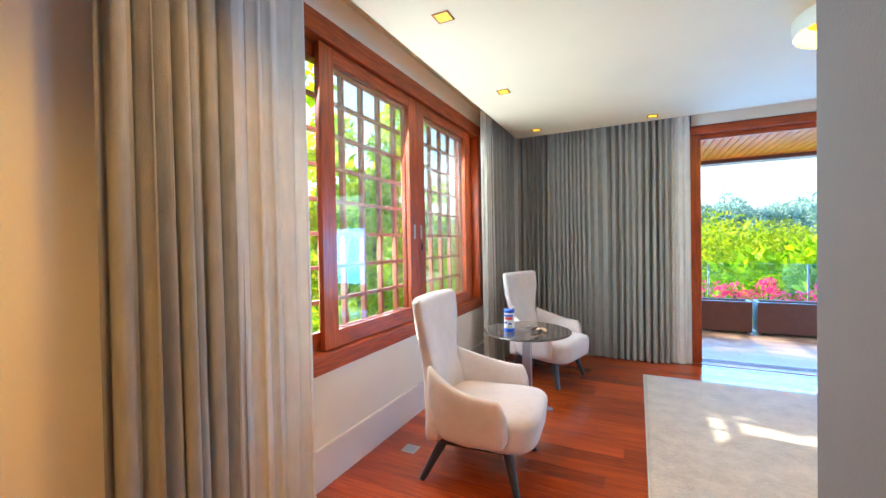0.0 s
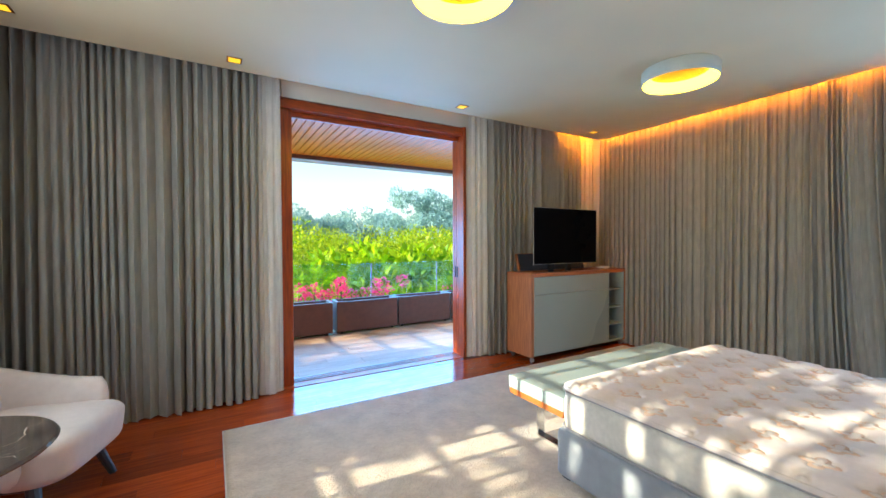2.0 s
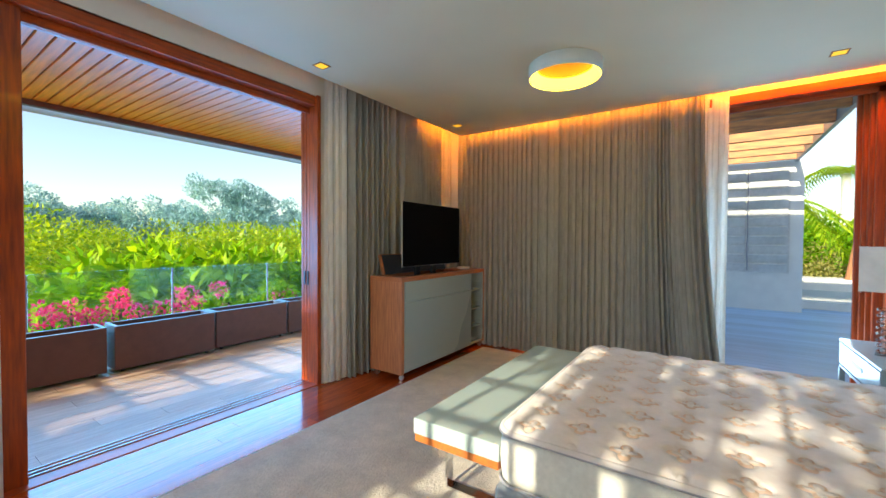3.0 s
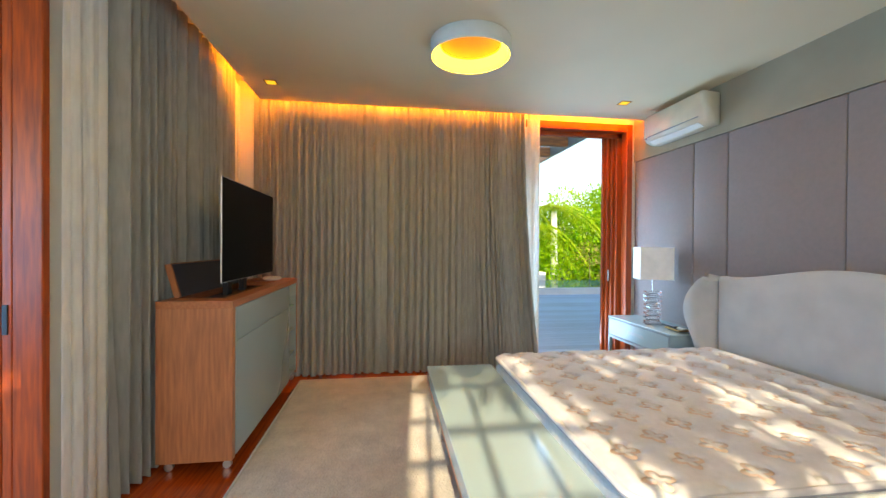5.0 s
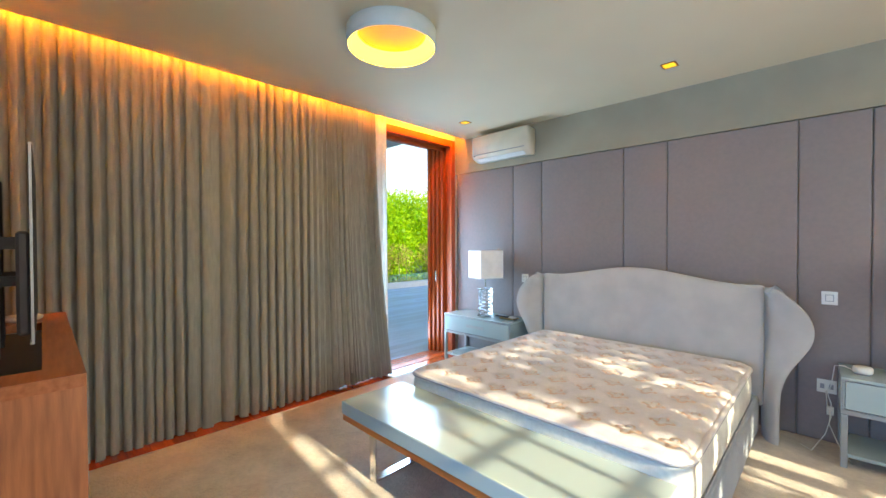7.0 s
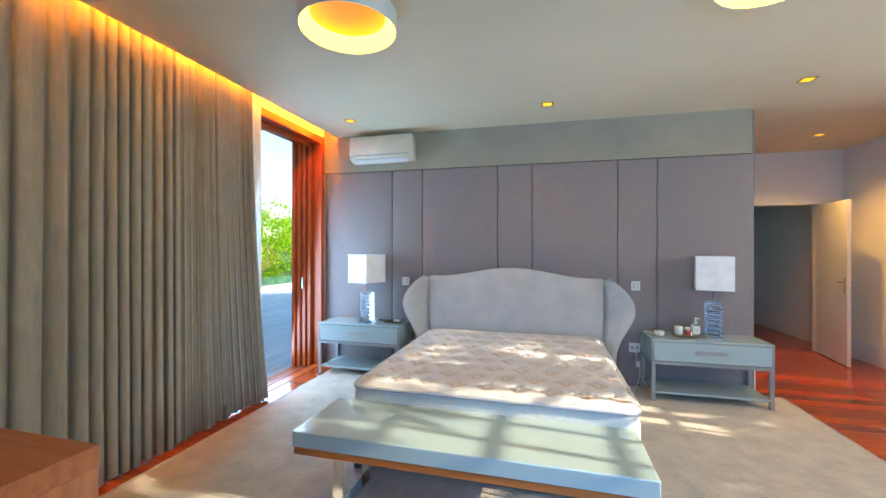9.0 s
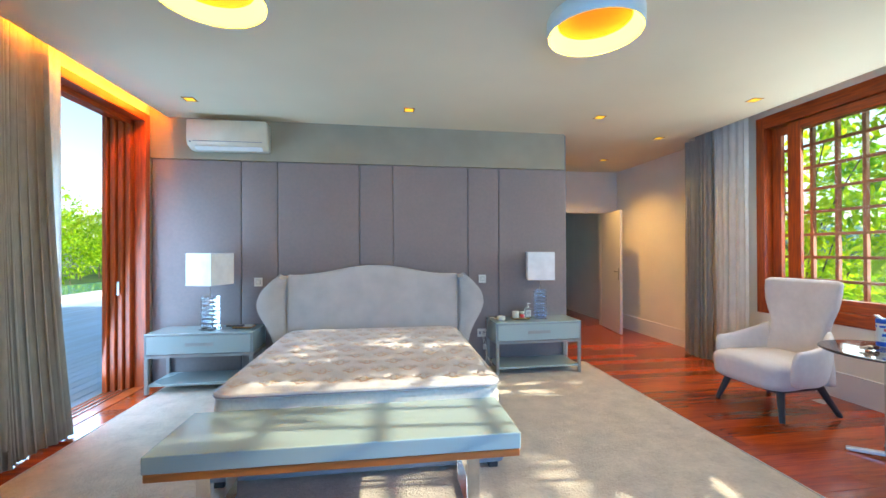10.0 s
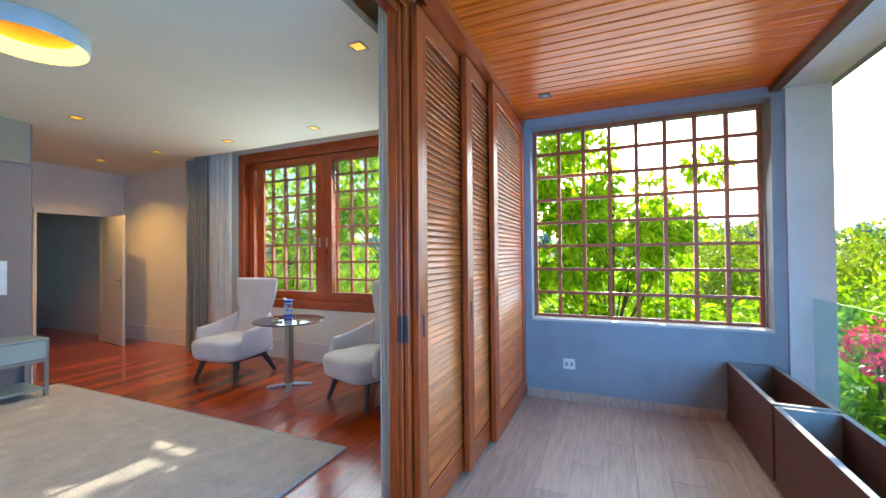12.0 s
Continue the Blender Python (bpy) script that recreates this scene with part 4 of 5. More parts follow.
# ---- bench ----
t = thing("bench", (2.77, 3.405, 0.02), "grey-green lacquered bench with amber wood edge, chrome legs", "bench")
part("seat", box((-0.92, -0.258, 0.382), (0.92, 0.258, 0.468), 0.006, 2), M_LACQUER, t, "glossy grey-green slab")
part("edge_band", box((-0.915, -0.253, 0.340), (0.915, 0.253, 0.3815), 0.004), M_EDGE, t, "amber wood band under the slab")
for x in (-0.70, 0.66):
    part("leg_frame", boxes(((x - 0.012, 0.17, 0), (x + 0.052, 0.185, 0.340)), ((x - 0.012, -0.185, 0), (x + 0.052, -0.17, 0.340)),
                            ((x - 0.012, -0.17, 0), (x + 0.052, 0.17, 0.015)), ((x - 0.012, -0.17, 0.325), (x + 0.052, 0.17, 0.340)), bevel=0.002), M_CHROME, t, "chrome flat-bar leg loop")


# ---- nightstands ----
def nightstand():
    t = thing("nightstand", (0, 0, 0.018), "grey-green lacquered nightstand with one drawer and open shelf", "nightstand", "nightstands beside the bed")
    w, d = 0.515, 0.43
    part("top", box((-w, 0, 0.585), (w, d, 0.605), 0.003), M_LACQUER, t, "glossy top")
    part("body", boxes(((-w, 0, 0.39), (-w + 0.018, d - 0.005, 0.584)), ((w - 0.018, 0, 0.39), (w, d - 0.005, 0.584)), ((-w + 0.018, 0, 0.39), (w - 0.018, 0.015, 0.584)), ((-w + 0.018, 0.015, 0.39), (w - 0.018, d - 0.03, 0.405))), M_LACQUER2, t)
    dr = part("drawer", box((-w + 0.021, d - 0.022, 0.396), (w - 0.021, d, 0.580), 0.003), M_LACQUER, t, "pale glossy drawer front")
    part("handle", box((-0.135, d, 0.470), (0.135, d + 0.004, 0.505), 0.0015), M_METALG, dr, "recessed bar pull")
    part("apron", boxes(((-w, d - 0.03, 0.36), (w, d - 0.004, 0.389)), ((-w, 0.0, 0.36), (w, 0.025, 0.389)), ((-w, 0.025, 0.36), (-w + 0.025, d - 0.03, 0.389)), ((w - 0.025, 0.025, 0.36), (w, d - 0.03, 0.389))), M_METALG, t)
    for x in (-w, w - 0.035):
        for y in (0.0, d - 0.035):
            part("leg", box((x, y, 0), (x + 0.035, y + 0.035, 0.359), 0.003), M_METALG, t)
    studs = bmesh.new()
    for i in range(58):
        u = -w + 0.008 + i * (2 * w - 0.016) / 57
        for z in (0.392, 0.583):
            box((u - 0.0035, d - 0.004, z - 0.0035), (u + 0.0035, d + 0.0035, z + 0.0035), 0, 1, studs)
    for i in range(10):
        z = 0.41 + i * 0.0175
        for u in (-w + 0.008, w - 0.008):
            box((u - 0.0035, d - 0.004, z - 0.0035), (u + 0.0035, d + 0.0035, z + 0.0035), 0, 1, studs)
    part("nailhead_trim", studs, M_PIPING, t, "row of tiny dark nailheads")["kind"] = "stuff"
    part("shelf", box((-w + 0.03, 0.005, 0.075), (w - 0.03, d - 0.005, 0.098), 0.003), M_LACQUER2, t, "low open shelf")
    return t


ns = nightstand()
ns.matrix_world = pose(4.455, 0.955, 0.018)
copy_thing(ns, pose(0.835, 0.872, 0.018, 0, 0, 1.15))
NT = 0.624


def lamp():
    t = thing("table_lamp", (0, 0, NT), "table lamp with stacked crystal slabs and white box shade", "table lamp", "bedside lamps")
    part("base_plate", box((-0.075, -0.075, 0), (0.075, 0.075, 0.012), 0.002), M_CRYSTAL, t, "clear crystal foot")
    rl = random.Random(3)
    for i in range(15):
        a = 0.075 if i % 2 else 0.05
        b = 0.05 if i % 2 else 0.075
        s = box((-a, -b, 0), (a, b, 0.0205), 0.003)
        bmesh.ops.rotate(s, verts=s.verts[:], cent=(0, 0, 0), matrix=Matrix.Rotation(rl.uniform(-0.06, 0.06), 3, "Z"))
        o = part("crystal_slab", s, M_CRYSTAL, t)
        o.location.z = 0.014 + i * 0.0225
    part("rod", tube([(0, 0, 0.352), (0, 0, 0.80)], 0.006, 10), M_CHROME, t, "chrome rod")
    h, z0, z1 = 0.155, 0.475, 0.805
    sh = part("shade", boxes(((-h, -h, z0), (h, -h + 0.003, z1)), ((-h, h - 0.003, z0), (h, h, z1)), ((-h, -h + 0.003, z0), (-h + 0.003, h - 0.003, z1)), ((h - 0.003, -h + 0.003, z0), (h, h - 0.003, z1))), M_SHADE, t, "white linen box shade")
    for s in (-1, 1):
        for z in (z0 - 0.002, z1 - 0.004):
            part("trim", box((-h - 0.002, s * h - 0.003, z), (h + 0.002, s * h + 0.003, z + 0.006)), M_PLASTIC, sh)
    part("bulb", lathe([(0.012, 0.56), (0.03, 0.61), (0.028, 0.64), (0.001, 0.66)], 16), M_PLASTIC, t, "", True)
    return t


lp = lamp()
lp.matrix_world = pose(4.42, 1.215, NT, 0, 0, -21)
copy_thing(lp, pose(0.725, 1.065, NT, 0, 0, -15))


def tray(at, label):
    t = thing("tray", at, label, "tray")
    part("plate", box((-0.10, -0.06, 0.008), (0.10, 0.06, 0.013), 0.002), M_DARKWOOD, t)
    part("rim", boxes(((-0.10, -0.06, 0.012), (0.10, -0.056, 0.024)), ((-0.10, 0.056, 0.012), (0.10, 0.06, 0.024)), ((-0.10, -0.056, 0.012), (-0.096, 0.056, 0.024)), ((0.096, -0.056, 0.012), (0.10, 0.056, 0.024))), mat("brass_rim", (0.55, 0.35, 0.13), 0.3, 1.0), t, "brass rim")
    for x in (-0.085, 0.085):
        for y in (-0.045, 0.045):
            part("foot", lathe([(0.006, 0), (0.006, 0.009)], 10, (x, y)), M_STEEL, t)
    return t


tray((4.09, 1.19, NT), "small dark tray with a brass rim on the nightstand")
t = thing("phone", (4.07, 1.18, NT + 0.014), "white handset lying on the tray", "phone")
part("body", box((-0.07, -0.022, 0.0), (0.03, 0.022, 0.022), 0.008, 3), M_PLASTIC, t, "", True)
t = thing("remote_control", (4.17, 1.215, NT + 0.001), "flat black remote control on the nightstand", "remote")
part("body", box((-0.09, -0.02, 0.026), (0.09, 0.02, 0.040), 0.005, 2), M_BLACK, t)
part("keypad", box((-0.075, -0.014, 0.040), (0.05, 0.014, 0.042), 0.0005), M_PIPING, t)
tray((0.99, 1.115, NT), "small dark tray with toiletries on the nightstand")
t = thing("candle_cup", (1.05, 1.115, NT + 0.014), "white ceramic candle cup", "candle")
part("cup", lathe([(0.030, 0), (0.036, 0.01), (0.039, 0.085), (0.036, 0.085), (0.033, 0.06), (0.001, 0.06)], 32), M_PLASTIC, t, "", True)
t = thing("small_jar", (0.97, 1.115, NT + 0.014), "small glass jar with a red label", "jar")
part("jar", lathe([(0.026, 0), (0.028, 0.004), (0.028, 0.055), (0.024, 0.06)], 24), M_CRYSTAL, t, "", True)
part("label_print", wrap(0.0287, 0.3, 2.8, 0.01, 0.05), M_RED, t)
part("lid", lathe([(0.026, 0.0605), (0.026, 0.078), (0.001, 0.079)], 24), M_PLASTIC, t)
t = thing("pump_bottle", (0.90, 1.12, NT + 0.014), "clear soap bottle with white pump and label", "bottle")
part("bottle", box((-0.04, -0.022, 0.0), (0.04, 0.022, 0.125), 0.01, 3), M_CRYSTAL, t, "", True)
part("label_print", box((-0.032, 0.0222, 0.02), (0.032, 0.0232, 0.10)), M_PLASTIC, t)
part("print_line", boxes(*[((-0.016, 0.0233, z), (0.016, 0.0238, z + 0.004)) for z in (0.06, 0.05, 0.07)]), M_PIPING, t)
pm = lathe([(0.013, 0.124), (0.013, 0.145), (0.005, 0.147), (0.005, 0.165), (0.011, 0.167), (0.011, 0.178), (0.001, 0.179)], 16)
box((-0.035, -0.006, 0.168), (0.0, 0.006, 0.177), 0.002, 1, pm)
part("pump", pm, M_PLASTIC, t, "white pump head")
t = thing("smart_speaker", (1.235, 1.14, NT), "small round white speaker with a dark underside", "speaker")
part("body", lathe([(0.040, 0.008), (0.048, 0.012), (0.050, 0.02), (0.050, 0.042), (0.045, 0.05), (0.001, 0.051)], 40), M_PLASTIC, t, "", True)
part("base", lathe([(0.042, 0.0), (0.042, 0.0085), (0.001, 0.0086)], 32), M_PIPING, t, "dark base ring")
t = thing("charging_cable", (1.285, 1.105, 0.0), "white charging cable hanging from the socket", "cable")
part("cable", tube([(-0.02, 0.02, NT + 0.01), (0.04, 0.0, NT + 0.03), (0.085, -0.02, NT + 0.02), (0.10, -0.05, 0.5), (0.11, -0.12, 0.44), (0.115, -0.19, 0.43)], 0.003, 6), M_PLASTIC, t, "", True)
part("cable", tube([(0.13, -0.17, 0.41), (0.12, -0.12, 0.3), (0.10, -0.05, 0.26), (0.13, 0.0, 0.14), (0.2, 0.08, 0.03), (0.26, 0.0, 0.026)], 0.003, 6), M_PLASTIC, t, "", True)
part("cable", tube([(0.125, -0.17, 0.41), (0.10, -0.13, 0.33), (0.11, -0.06, 0.2), (0.06, 0.05, 0.1), (0.0, 0.12, 0.026)], 0.003, 6), M_PLASTIC, t, "", True)
part("adapter", box((0.085, -0.165, 0.24), (0.125, -0.14, 0.30), 0.004), M_PLASTIC, t, "small white adapter")


def wall_plate(at, label, cat, sockets=False, turn=0.0, w=0.045, h=0.05):
    t = thing("wall_plate", at, label, cat, turn=turn)
    part("plate", box((-w, 0, -h), (w, 0.008, h), 0.003, 2), M_PLASTIC, t)
    if sockets:
        for x in (-w * 0.45, w * 0.45):
            part("socket", box((x - 0.012, 0.008, -0.018), (x + 0.012, 0.0095, 0.018), 0.001), M_PIPING, t)
    else:
        part("bezel", box((-0.024, 0.008, -0.026), (0.024, 0.0095, 0.026), 0.001), M_METALG, t)
        part("rocker", box((-0.019, 0.0095, -0.021), (0.019, 0.0125, 0.021), 0.002), M_PLASTIC, t)
    return t


wall_plate((4.02, 0.951, 1.10), "square white light switch plate on the padded panel", "light switch")
wall_plate((1.40, 0.879, 1.10), "white light switch plate on the padded panel", "light switch")
wall_plate((1.41, 0.879, 0.43), "white double power socket on the padded panel", "power socket", True, 0, 0.055)
wall_plate((0.262, 0.30, 1.02), "white light switch plate on the passage wall", "light switch", turn=90)
wall_plate((-1.60, 6.33, 0.36), "white double power socket on the terrace wall", "power socket", True, -90, 0.055, 0.05)

# ---- air conditioner ----
t = thing("air_conditioner", (4.29, YS + 0.042, 2.565), "white split air conditioner above the padded panels", "air conditioner")
ac = bmesh.new()
prof = [(0.0, 0.30), (0.175, 0.315), (0.20, 0.295), (0.205, 0.09), (0.18, 0.03), (0.11, 0.0), (0.0, 0.0)]
L = [ac.verts.new((-0.405, y, z)) for y, z in prof]
R = [ac.verts.new((0.405, y, z)) for y, z in prof]
for k in range(len(prof)):
    ac.faces.new((L[k], L[(k + 1) % len(prof)], R[(k + 1) % len(prof)], R[k]))
ac.faces.new(L)
ac.faces.new(R)
bmesh.ops.bevel(ac, geom=ac.edges[:], offset=0.008, segments=2, affect="EDGES")
part("body", ac, M_ACWHITE, t, "", True)
fl = box((-0.36, -0.035, -0.003), (0.33, 0.035, 0.003), 0.002)
bmesh.ops.rotate(fl, verts=fl.verts[:], cent=(0, 0, 0), matrix=Matrix.Rotation(radians(28), 3, "X"))
f = part("flap", fl, M_PLASTIC, t, "air outlet flap")
f.location = (0, 0.155, 0.010)
part("outlet_gap", boxes(((-0.37, 0.196, 0.072), (0.34, 0.2055, 0.078))), M_PIPING, t)
part("sensor", box((0.36, 0.19, 0.06), (0.375, 0.2065, 0.072), 0.002), M_BLACK, t)
part("side_vent", box((0.404, 0.10, 0.20), (0.408, 0.17, 0.27), 0.001), M_PIPING, t)

# ---- tv cabinet ----
M_LID = mat("dark_slate_lacquer", (0.05, 0.06, 0.075), 0.3, scale=4)
M_GUN = mat("gunmetal_plastic", (0.14, 0.14, 0.15), 0.4, 0.3, scale=10)
CX0, CX1, CY0, CY1, CZ = 3.25, 5.04, 4.93, 5.375, 1.075
t = thing("tv_cabinet", ((CX0 + CX1) / 2, (CY0 + CY1) / 2, 0), "veneered cabinet on castors with grey-green front and shelves", "cabinet")
hx, hy = (CX1 - CX0) / 2, (CY1 - CY0) / 2
part("side", box((-hx, -hy, 0.07), (-hx + 0.045, hy, CZ - 0.045), 0.002), M_WALNUT, t)
part("side", box((hx - 0.045, -hy, 0.07), (hx, hy, CZ - 0.045), 0.002), M_WALNUT, t)
part("top", boxes(((-hx, -hy, CZ - 0.045), (hx, -hy + 0.11, CZ)), ((-hx, hy - 0.03, CZ - 0.045), (hx, hy, CZ)),
                  ((-hx, -hy + 0.11, CZ - 0.045), (-hx + 0.16, hy - 0.03, CZ)), ((hx - 0.40, -hy + 0.11, CZ - 0.045), (hx, hy - 0.03, CZ))), M_WALNUTH, t, "veneer top with an open well for the screen")
part("back", box((-hx + 0.045, hy - 0.02, 0.09), (hx - 0.045, hy, CZ - 0.045)), M_WALNUT, t)
part("floor_panel", box((-hx + 0.045, -hy + 0.02, 0.075), (hx - 0.045, hy - 0.02, 0.10)), M_LACQUER2, t)
part("drawer_front", box((-hx + 0.05, -hy - 0.004, 0.815), (hx - 0.385, -hy + 0.016, CZ - 0.048), 0.002), M_LACQUER2, t, "grey-green drop front")
part("door_front", box((-hx + 0.05, -hy - 0.004, 0.085), (hx - 0.385, -hy + 0.016, 0.811), 0.002), M_LACQUER2, t, "grey-green door")
part("divider", box((hx - 0.385, -hy + 0.004, 0.10), (hx - 0.365, hy - 0.02, CZ - 0.045)), M_LACQUER2, t)
part("niche_back", box((hx - 0.365, hy - 0.16, 0.10), (hx - 0.07, hy - 0.145, CZ - 0.045)), M_LACQUER2, t)
part("niche_side", box((hx - 0.07, -hy + 0.004, 0.10), (hx - 0.0455, hy - 0.145, CZ - 0.045)), M_LACQUER2, t)
for z in (0.30, 0.54, 0.785):
    part("shelf", box((hx - 0.365, -hy + 0.02, z), (hx - 0.07, hy - 0.16, z + 0.018), 0.001), M_LACQUER2, t)
for x in (-hx + 0.06, hx - 0.06):
    for y in (-hy + 0.05, hy - 0.05):
        c = tube([(x - 0.012, y, 0.026), (x + 0.012, y, 0.026)], 0.026, 16)
        box((x - 0.008, y - 0.012, 0.03), (x + 0.008, y + 0.012, 0.071), 0.002, 1, c)
        part("castor", c, M_STEEL, t, "small steel castor")
part("lift_lid", (lambda b: (bmesh.ops.rotate(b, verts=b.verts[:], cent=(0, 0.19, CZ), matrix=Matrix.Rotation(radians(-16), 3, "X")), b)[1])(box((-hx + 0.17, 0.155, CZ - 0.002), (hx - 0.42, 0.185, CZ + 0.22), 0.003)), M_LID, t, "raised dark lid flap behind the screen")
part("lid_edge", (lambda b: (bmesh.ops.rotate(b, verts=b.verts[:], cent=(0, 0.19, CZ), matrix=Matrix.Rotation(radians(-16), 3, "X")), b)[1])(boxes(((-hx + 0.150, 0.152, CZ - 0.002), (-hx + 0.169, 0.188, CZ + 0.225)), ((-hx + 0.169, 0.152, CZ + 0.221), (hx - 0.42, 0.188, CZ + 0.226)))), M_WALNUT, t, "veneer edging of the lid")
t = thing("television", (3.985, 5.06, CZ - 0.02), "large flat black television raised from the cabinet", "television")
part("screen", box((-0.575, -0.006, 0.12), (0.575, 0.006, 0.825), 0.003), M_SCREEN, t, "black glossy screen")
part("bezel", boxes(((-0.579, -0.004, 0.116), (0.579, 0.008, 0.12)), ((-0.579, -0.004, 0.825), (0.579, 0.005, 0.829)), ((-0.579, -0.004, 0.12), (-0.575, 0.004, 0.825)), ((0.575, -0.004, 0.12), (0.579, 0.004, 0.825))), M_SILVER, t, "thin silver bezel")
part("rear_housing", box((-0.40, 0.006, 0.12), (0.40, 0.045, 0.52), 0.01), M_GUN, t)
for x in (-0.16, 0.16):
    part("lift_column", box((x - 0.04, 0.10, -0.02), (x + 0.04, 0.14, 0.76), 0.004), M_BLACK, t, "black lift column")
part("mount_bar", boxes(((-0.22, 0.045, 0.45), (0.22, 0.10, 0.50)), ((-0.22, 0.045, 0.30), (0.22, 0.10, 0.34))), M_BLACK, t)
part("lift_base", box((-0.50, -0.05, -0.04), (0.50, 0.20, -0.005), 0.004), M_BLACK, t)
t = thing("beige_dish", (4.78, 5.12, CZ), "small round cream dish on the cabinet", "dish")
part("dish", lathe([(0.06, 0), (0.085, 0.01), (0.09, 0.024), (0.07, 0.034), (0.001, 0.036)], 32), M_PLASTIC, t, "", True)

# ---- terrace ----
setting("floor_3", boxes(((-2.1, 5.76, -0.3), (0.58, 5.86, -0.022)), ((-2.1, 5.86, -0.3), (10.0, 8.45, -0.022))), M_STONE, "slab under the terrace planks", "floor")
tc = bmesh.new()
x = -1.66
while x < 8.0:
    box((x, 5.845 if x > 0.55 else 5.762, 2.845), (x + 0.0905, 8.03, 2.87), 0.005, 1, tc)
    x += 0.1
setting("ceiling_3", tc, M_SOFFIT, "varnished honey timber boards over the terrace", "ceiling")
setting("roof_1", boxes(((-2.2, 5.845, 2.872), (8.0, 8.5, 3.2))), M_TERRACE, "flat terrace roof slab", "roof")
setting("trim_3", boxes(((-1.66, 7.96, 2.79), (8.0, 8.032, 2.844))), M_BROWN, "dark edge trim of the terrace ceiling", "trim")
setting("beam_1", boxes(((-1.66, 8.034, 2.805), (8.0, 8.36, 2.871))), M_PLASTER, "pale plastered beam at the roof edge", "beam")
setting("wall_terrace", boxes(((-1.95, 5.757, -0.1), (-1.60, 8.06, 0.775)), ((-1.95, 5.757, 0.775), (-1.60, 5.97, 2.871)), ((-1.95, 7.97, 0.775), (-1.60, 8.06, 2.871)), ((-1.95, 5.97, 2.755), (-1.60, 7.97, 2.871))),
        M_TERRACE, "grey rendered terrace side wall with a lattice opening", "wall")
setting("column_1", boxes(((-1.99, 8.062, -0.1), (-1.58, 8.36, 2.803))), M_PLASTER, "pale plastered corner column", "column")
setting("sill_1", boxes(((-1.97, 5.972, 0.776), (-1.585, 7.968, 0.80)), bevel=0.003), M_STONE, "pale stone sill of the lattice opening", "sill")
setting("baseboard_4", boxes(((-1.60, 5.92, -0.02), (-1.585, 7.62, 0.085))), M_DECK, "plank tile skirting of the terrace", "baseboard")
t = thing("terrace_spotlight", (-1.02, 6.21, 2.845), "small black recessed spotlight in the terrace ceiling", "spotlight")
part("frame", box((-0.05, -0.05, -0.006), (0.05, 0.05, 0.002), 0.002), M_BLACK, t)
part("lens", lathe([(0.03, -0.0065), (0.028, -0.008), (0.001, -0.008)], 20), M_PIPING, t)


def planter():
    t = thing("planter_box", (0, 0, 0), "long brown planter box with a metal rim, empty", "planter", "planter boxes along the terrace edge")
    w, d, z0, z1 = 0.515, 0.33, 0.035, 0.515
    part("wall", box((-w, 0, z0), (w, 0.025, z1 - 0.004), 0.004), M_BROWN, t)
    part("wall", box((-w, d - 0.025, z0), (w, d, z1 - 0.004), 0.004), M_BROWN, t)
    part("end_cap", box((-w, 0.025, z0), (-w + 0.03, d - 0.025, z1 - 0.004), 0.003), M_ALU, t, "pale metal end")
    part("end_cap", box((w - 0.03, 0.025, z0), (w, d - 0.025, z1 - 0.004), 0.003), M_ALU, t, "pale metal end")
    part("rim", boxes(((-w, -0.003, z1 - 0.004), (w, 0.03, z1)), ((-w, d - 0.03, z1 - 0.004), (w, d + 0.003, z1)), ((-w, 0.03, z1 - 0.004), (-w + 0.034, d - 0.03, z1)), ((w - 0.034, 0.03, z1 - 0.004), (w, d - 0.03, z1))), M_ALU, t, "thin metal rim")
    part("soil", box((-w + 0.03, 0.025, z0 + 0.01), (w - 0.03, d - 0.025, 0.26)), M_SOIL, t, "dark soil far below the rim")
    for x in (-w + 0.08, w - 0.08):
        for y in (0.05, d - 0.05):
            part("castor", tube([(x - 0.012, y, 0.017), (x + 0.012, y, 0.017)], 0.0185, 12), M_BLACK, t)
    return t


pb = planter()
pb.matrix_world = pose(-1.07, 7.63, 0)
for x in (0.0, 1.10, 2.20, 3.27, 4.34, 5.41):
    copy_thing(pb, pose(x, 7.63 + (0.03 if x > 2.5 else 0.0), 0, 0, 0, 0))

t = thing("glass_rail", (0, 8.22, 0), "frameless greenish glass balustrade at the terrace edge", "railing")
for x in range(-1, 6):
    a = -1.575 + (x + 1) * 1.35
    g = part("pane", box((a, -0.006, 0.02), (a + 1.33, 0.006, 1.08), 0.001), M_RAILG, t)
    g.visible_shadow = False
    part("clamp", boxes(((a + 0.2, -0.03, -0.02), (a + 0.26, 0.03, 0.10)), ((a + 1.07, -0.03, -0.02), (a + 1.13, 0.03, 0.10)), bevel=0.004), M_STEEL, t)
    part("edge_strip", box((a + 1.332, -0.008, 0.02), (a + 1.348, 0.008, 1.08)), M_ALU, t)

# ---- deck, pergola and garden wall to the east ----
setting("floor_4", boxes(((5.47, -14.0, -0.3), (11.9, 5.84, -0.035))), M_STONE, "slab under the deck boards", "floor")
setting("curb_1", boxes(((11.9, -14.0, -0.3), (12.25, 7.0, 0.16)), ((5.6, -14.4, -0.3), (12.25, -14.0, 0.16))), M_PLASTER, "low pale curb along the deck", "curb")
setting("wall_garden", boxes(((11.2, 0.73, -0.1), (11.45, 6.5, 3.2))), M_PLASTER, "white garden wall behind the deck", "wall")
setting("water_1", boxes(((12.25, -20.0, -0.3), (15.5, 7.0, 0.10))), M_WATER, "still pool water beyond the curb", "pool")
t = thing("vertical_garden", (11.2, 0.95, 0.80), "empty grey vertical garden panel of felt pockets", "vertical garden")
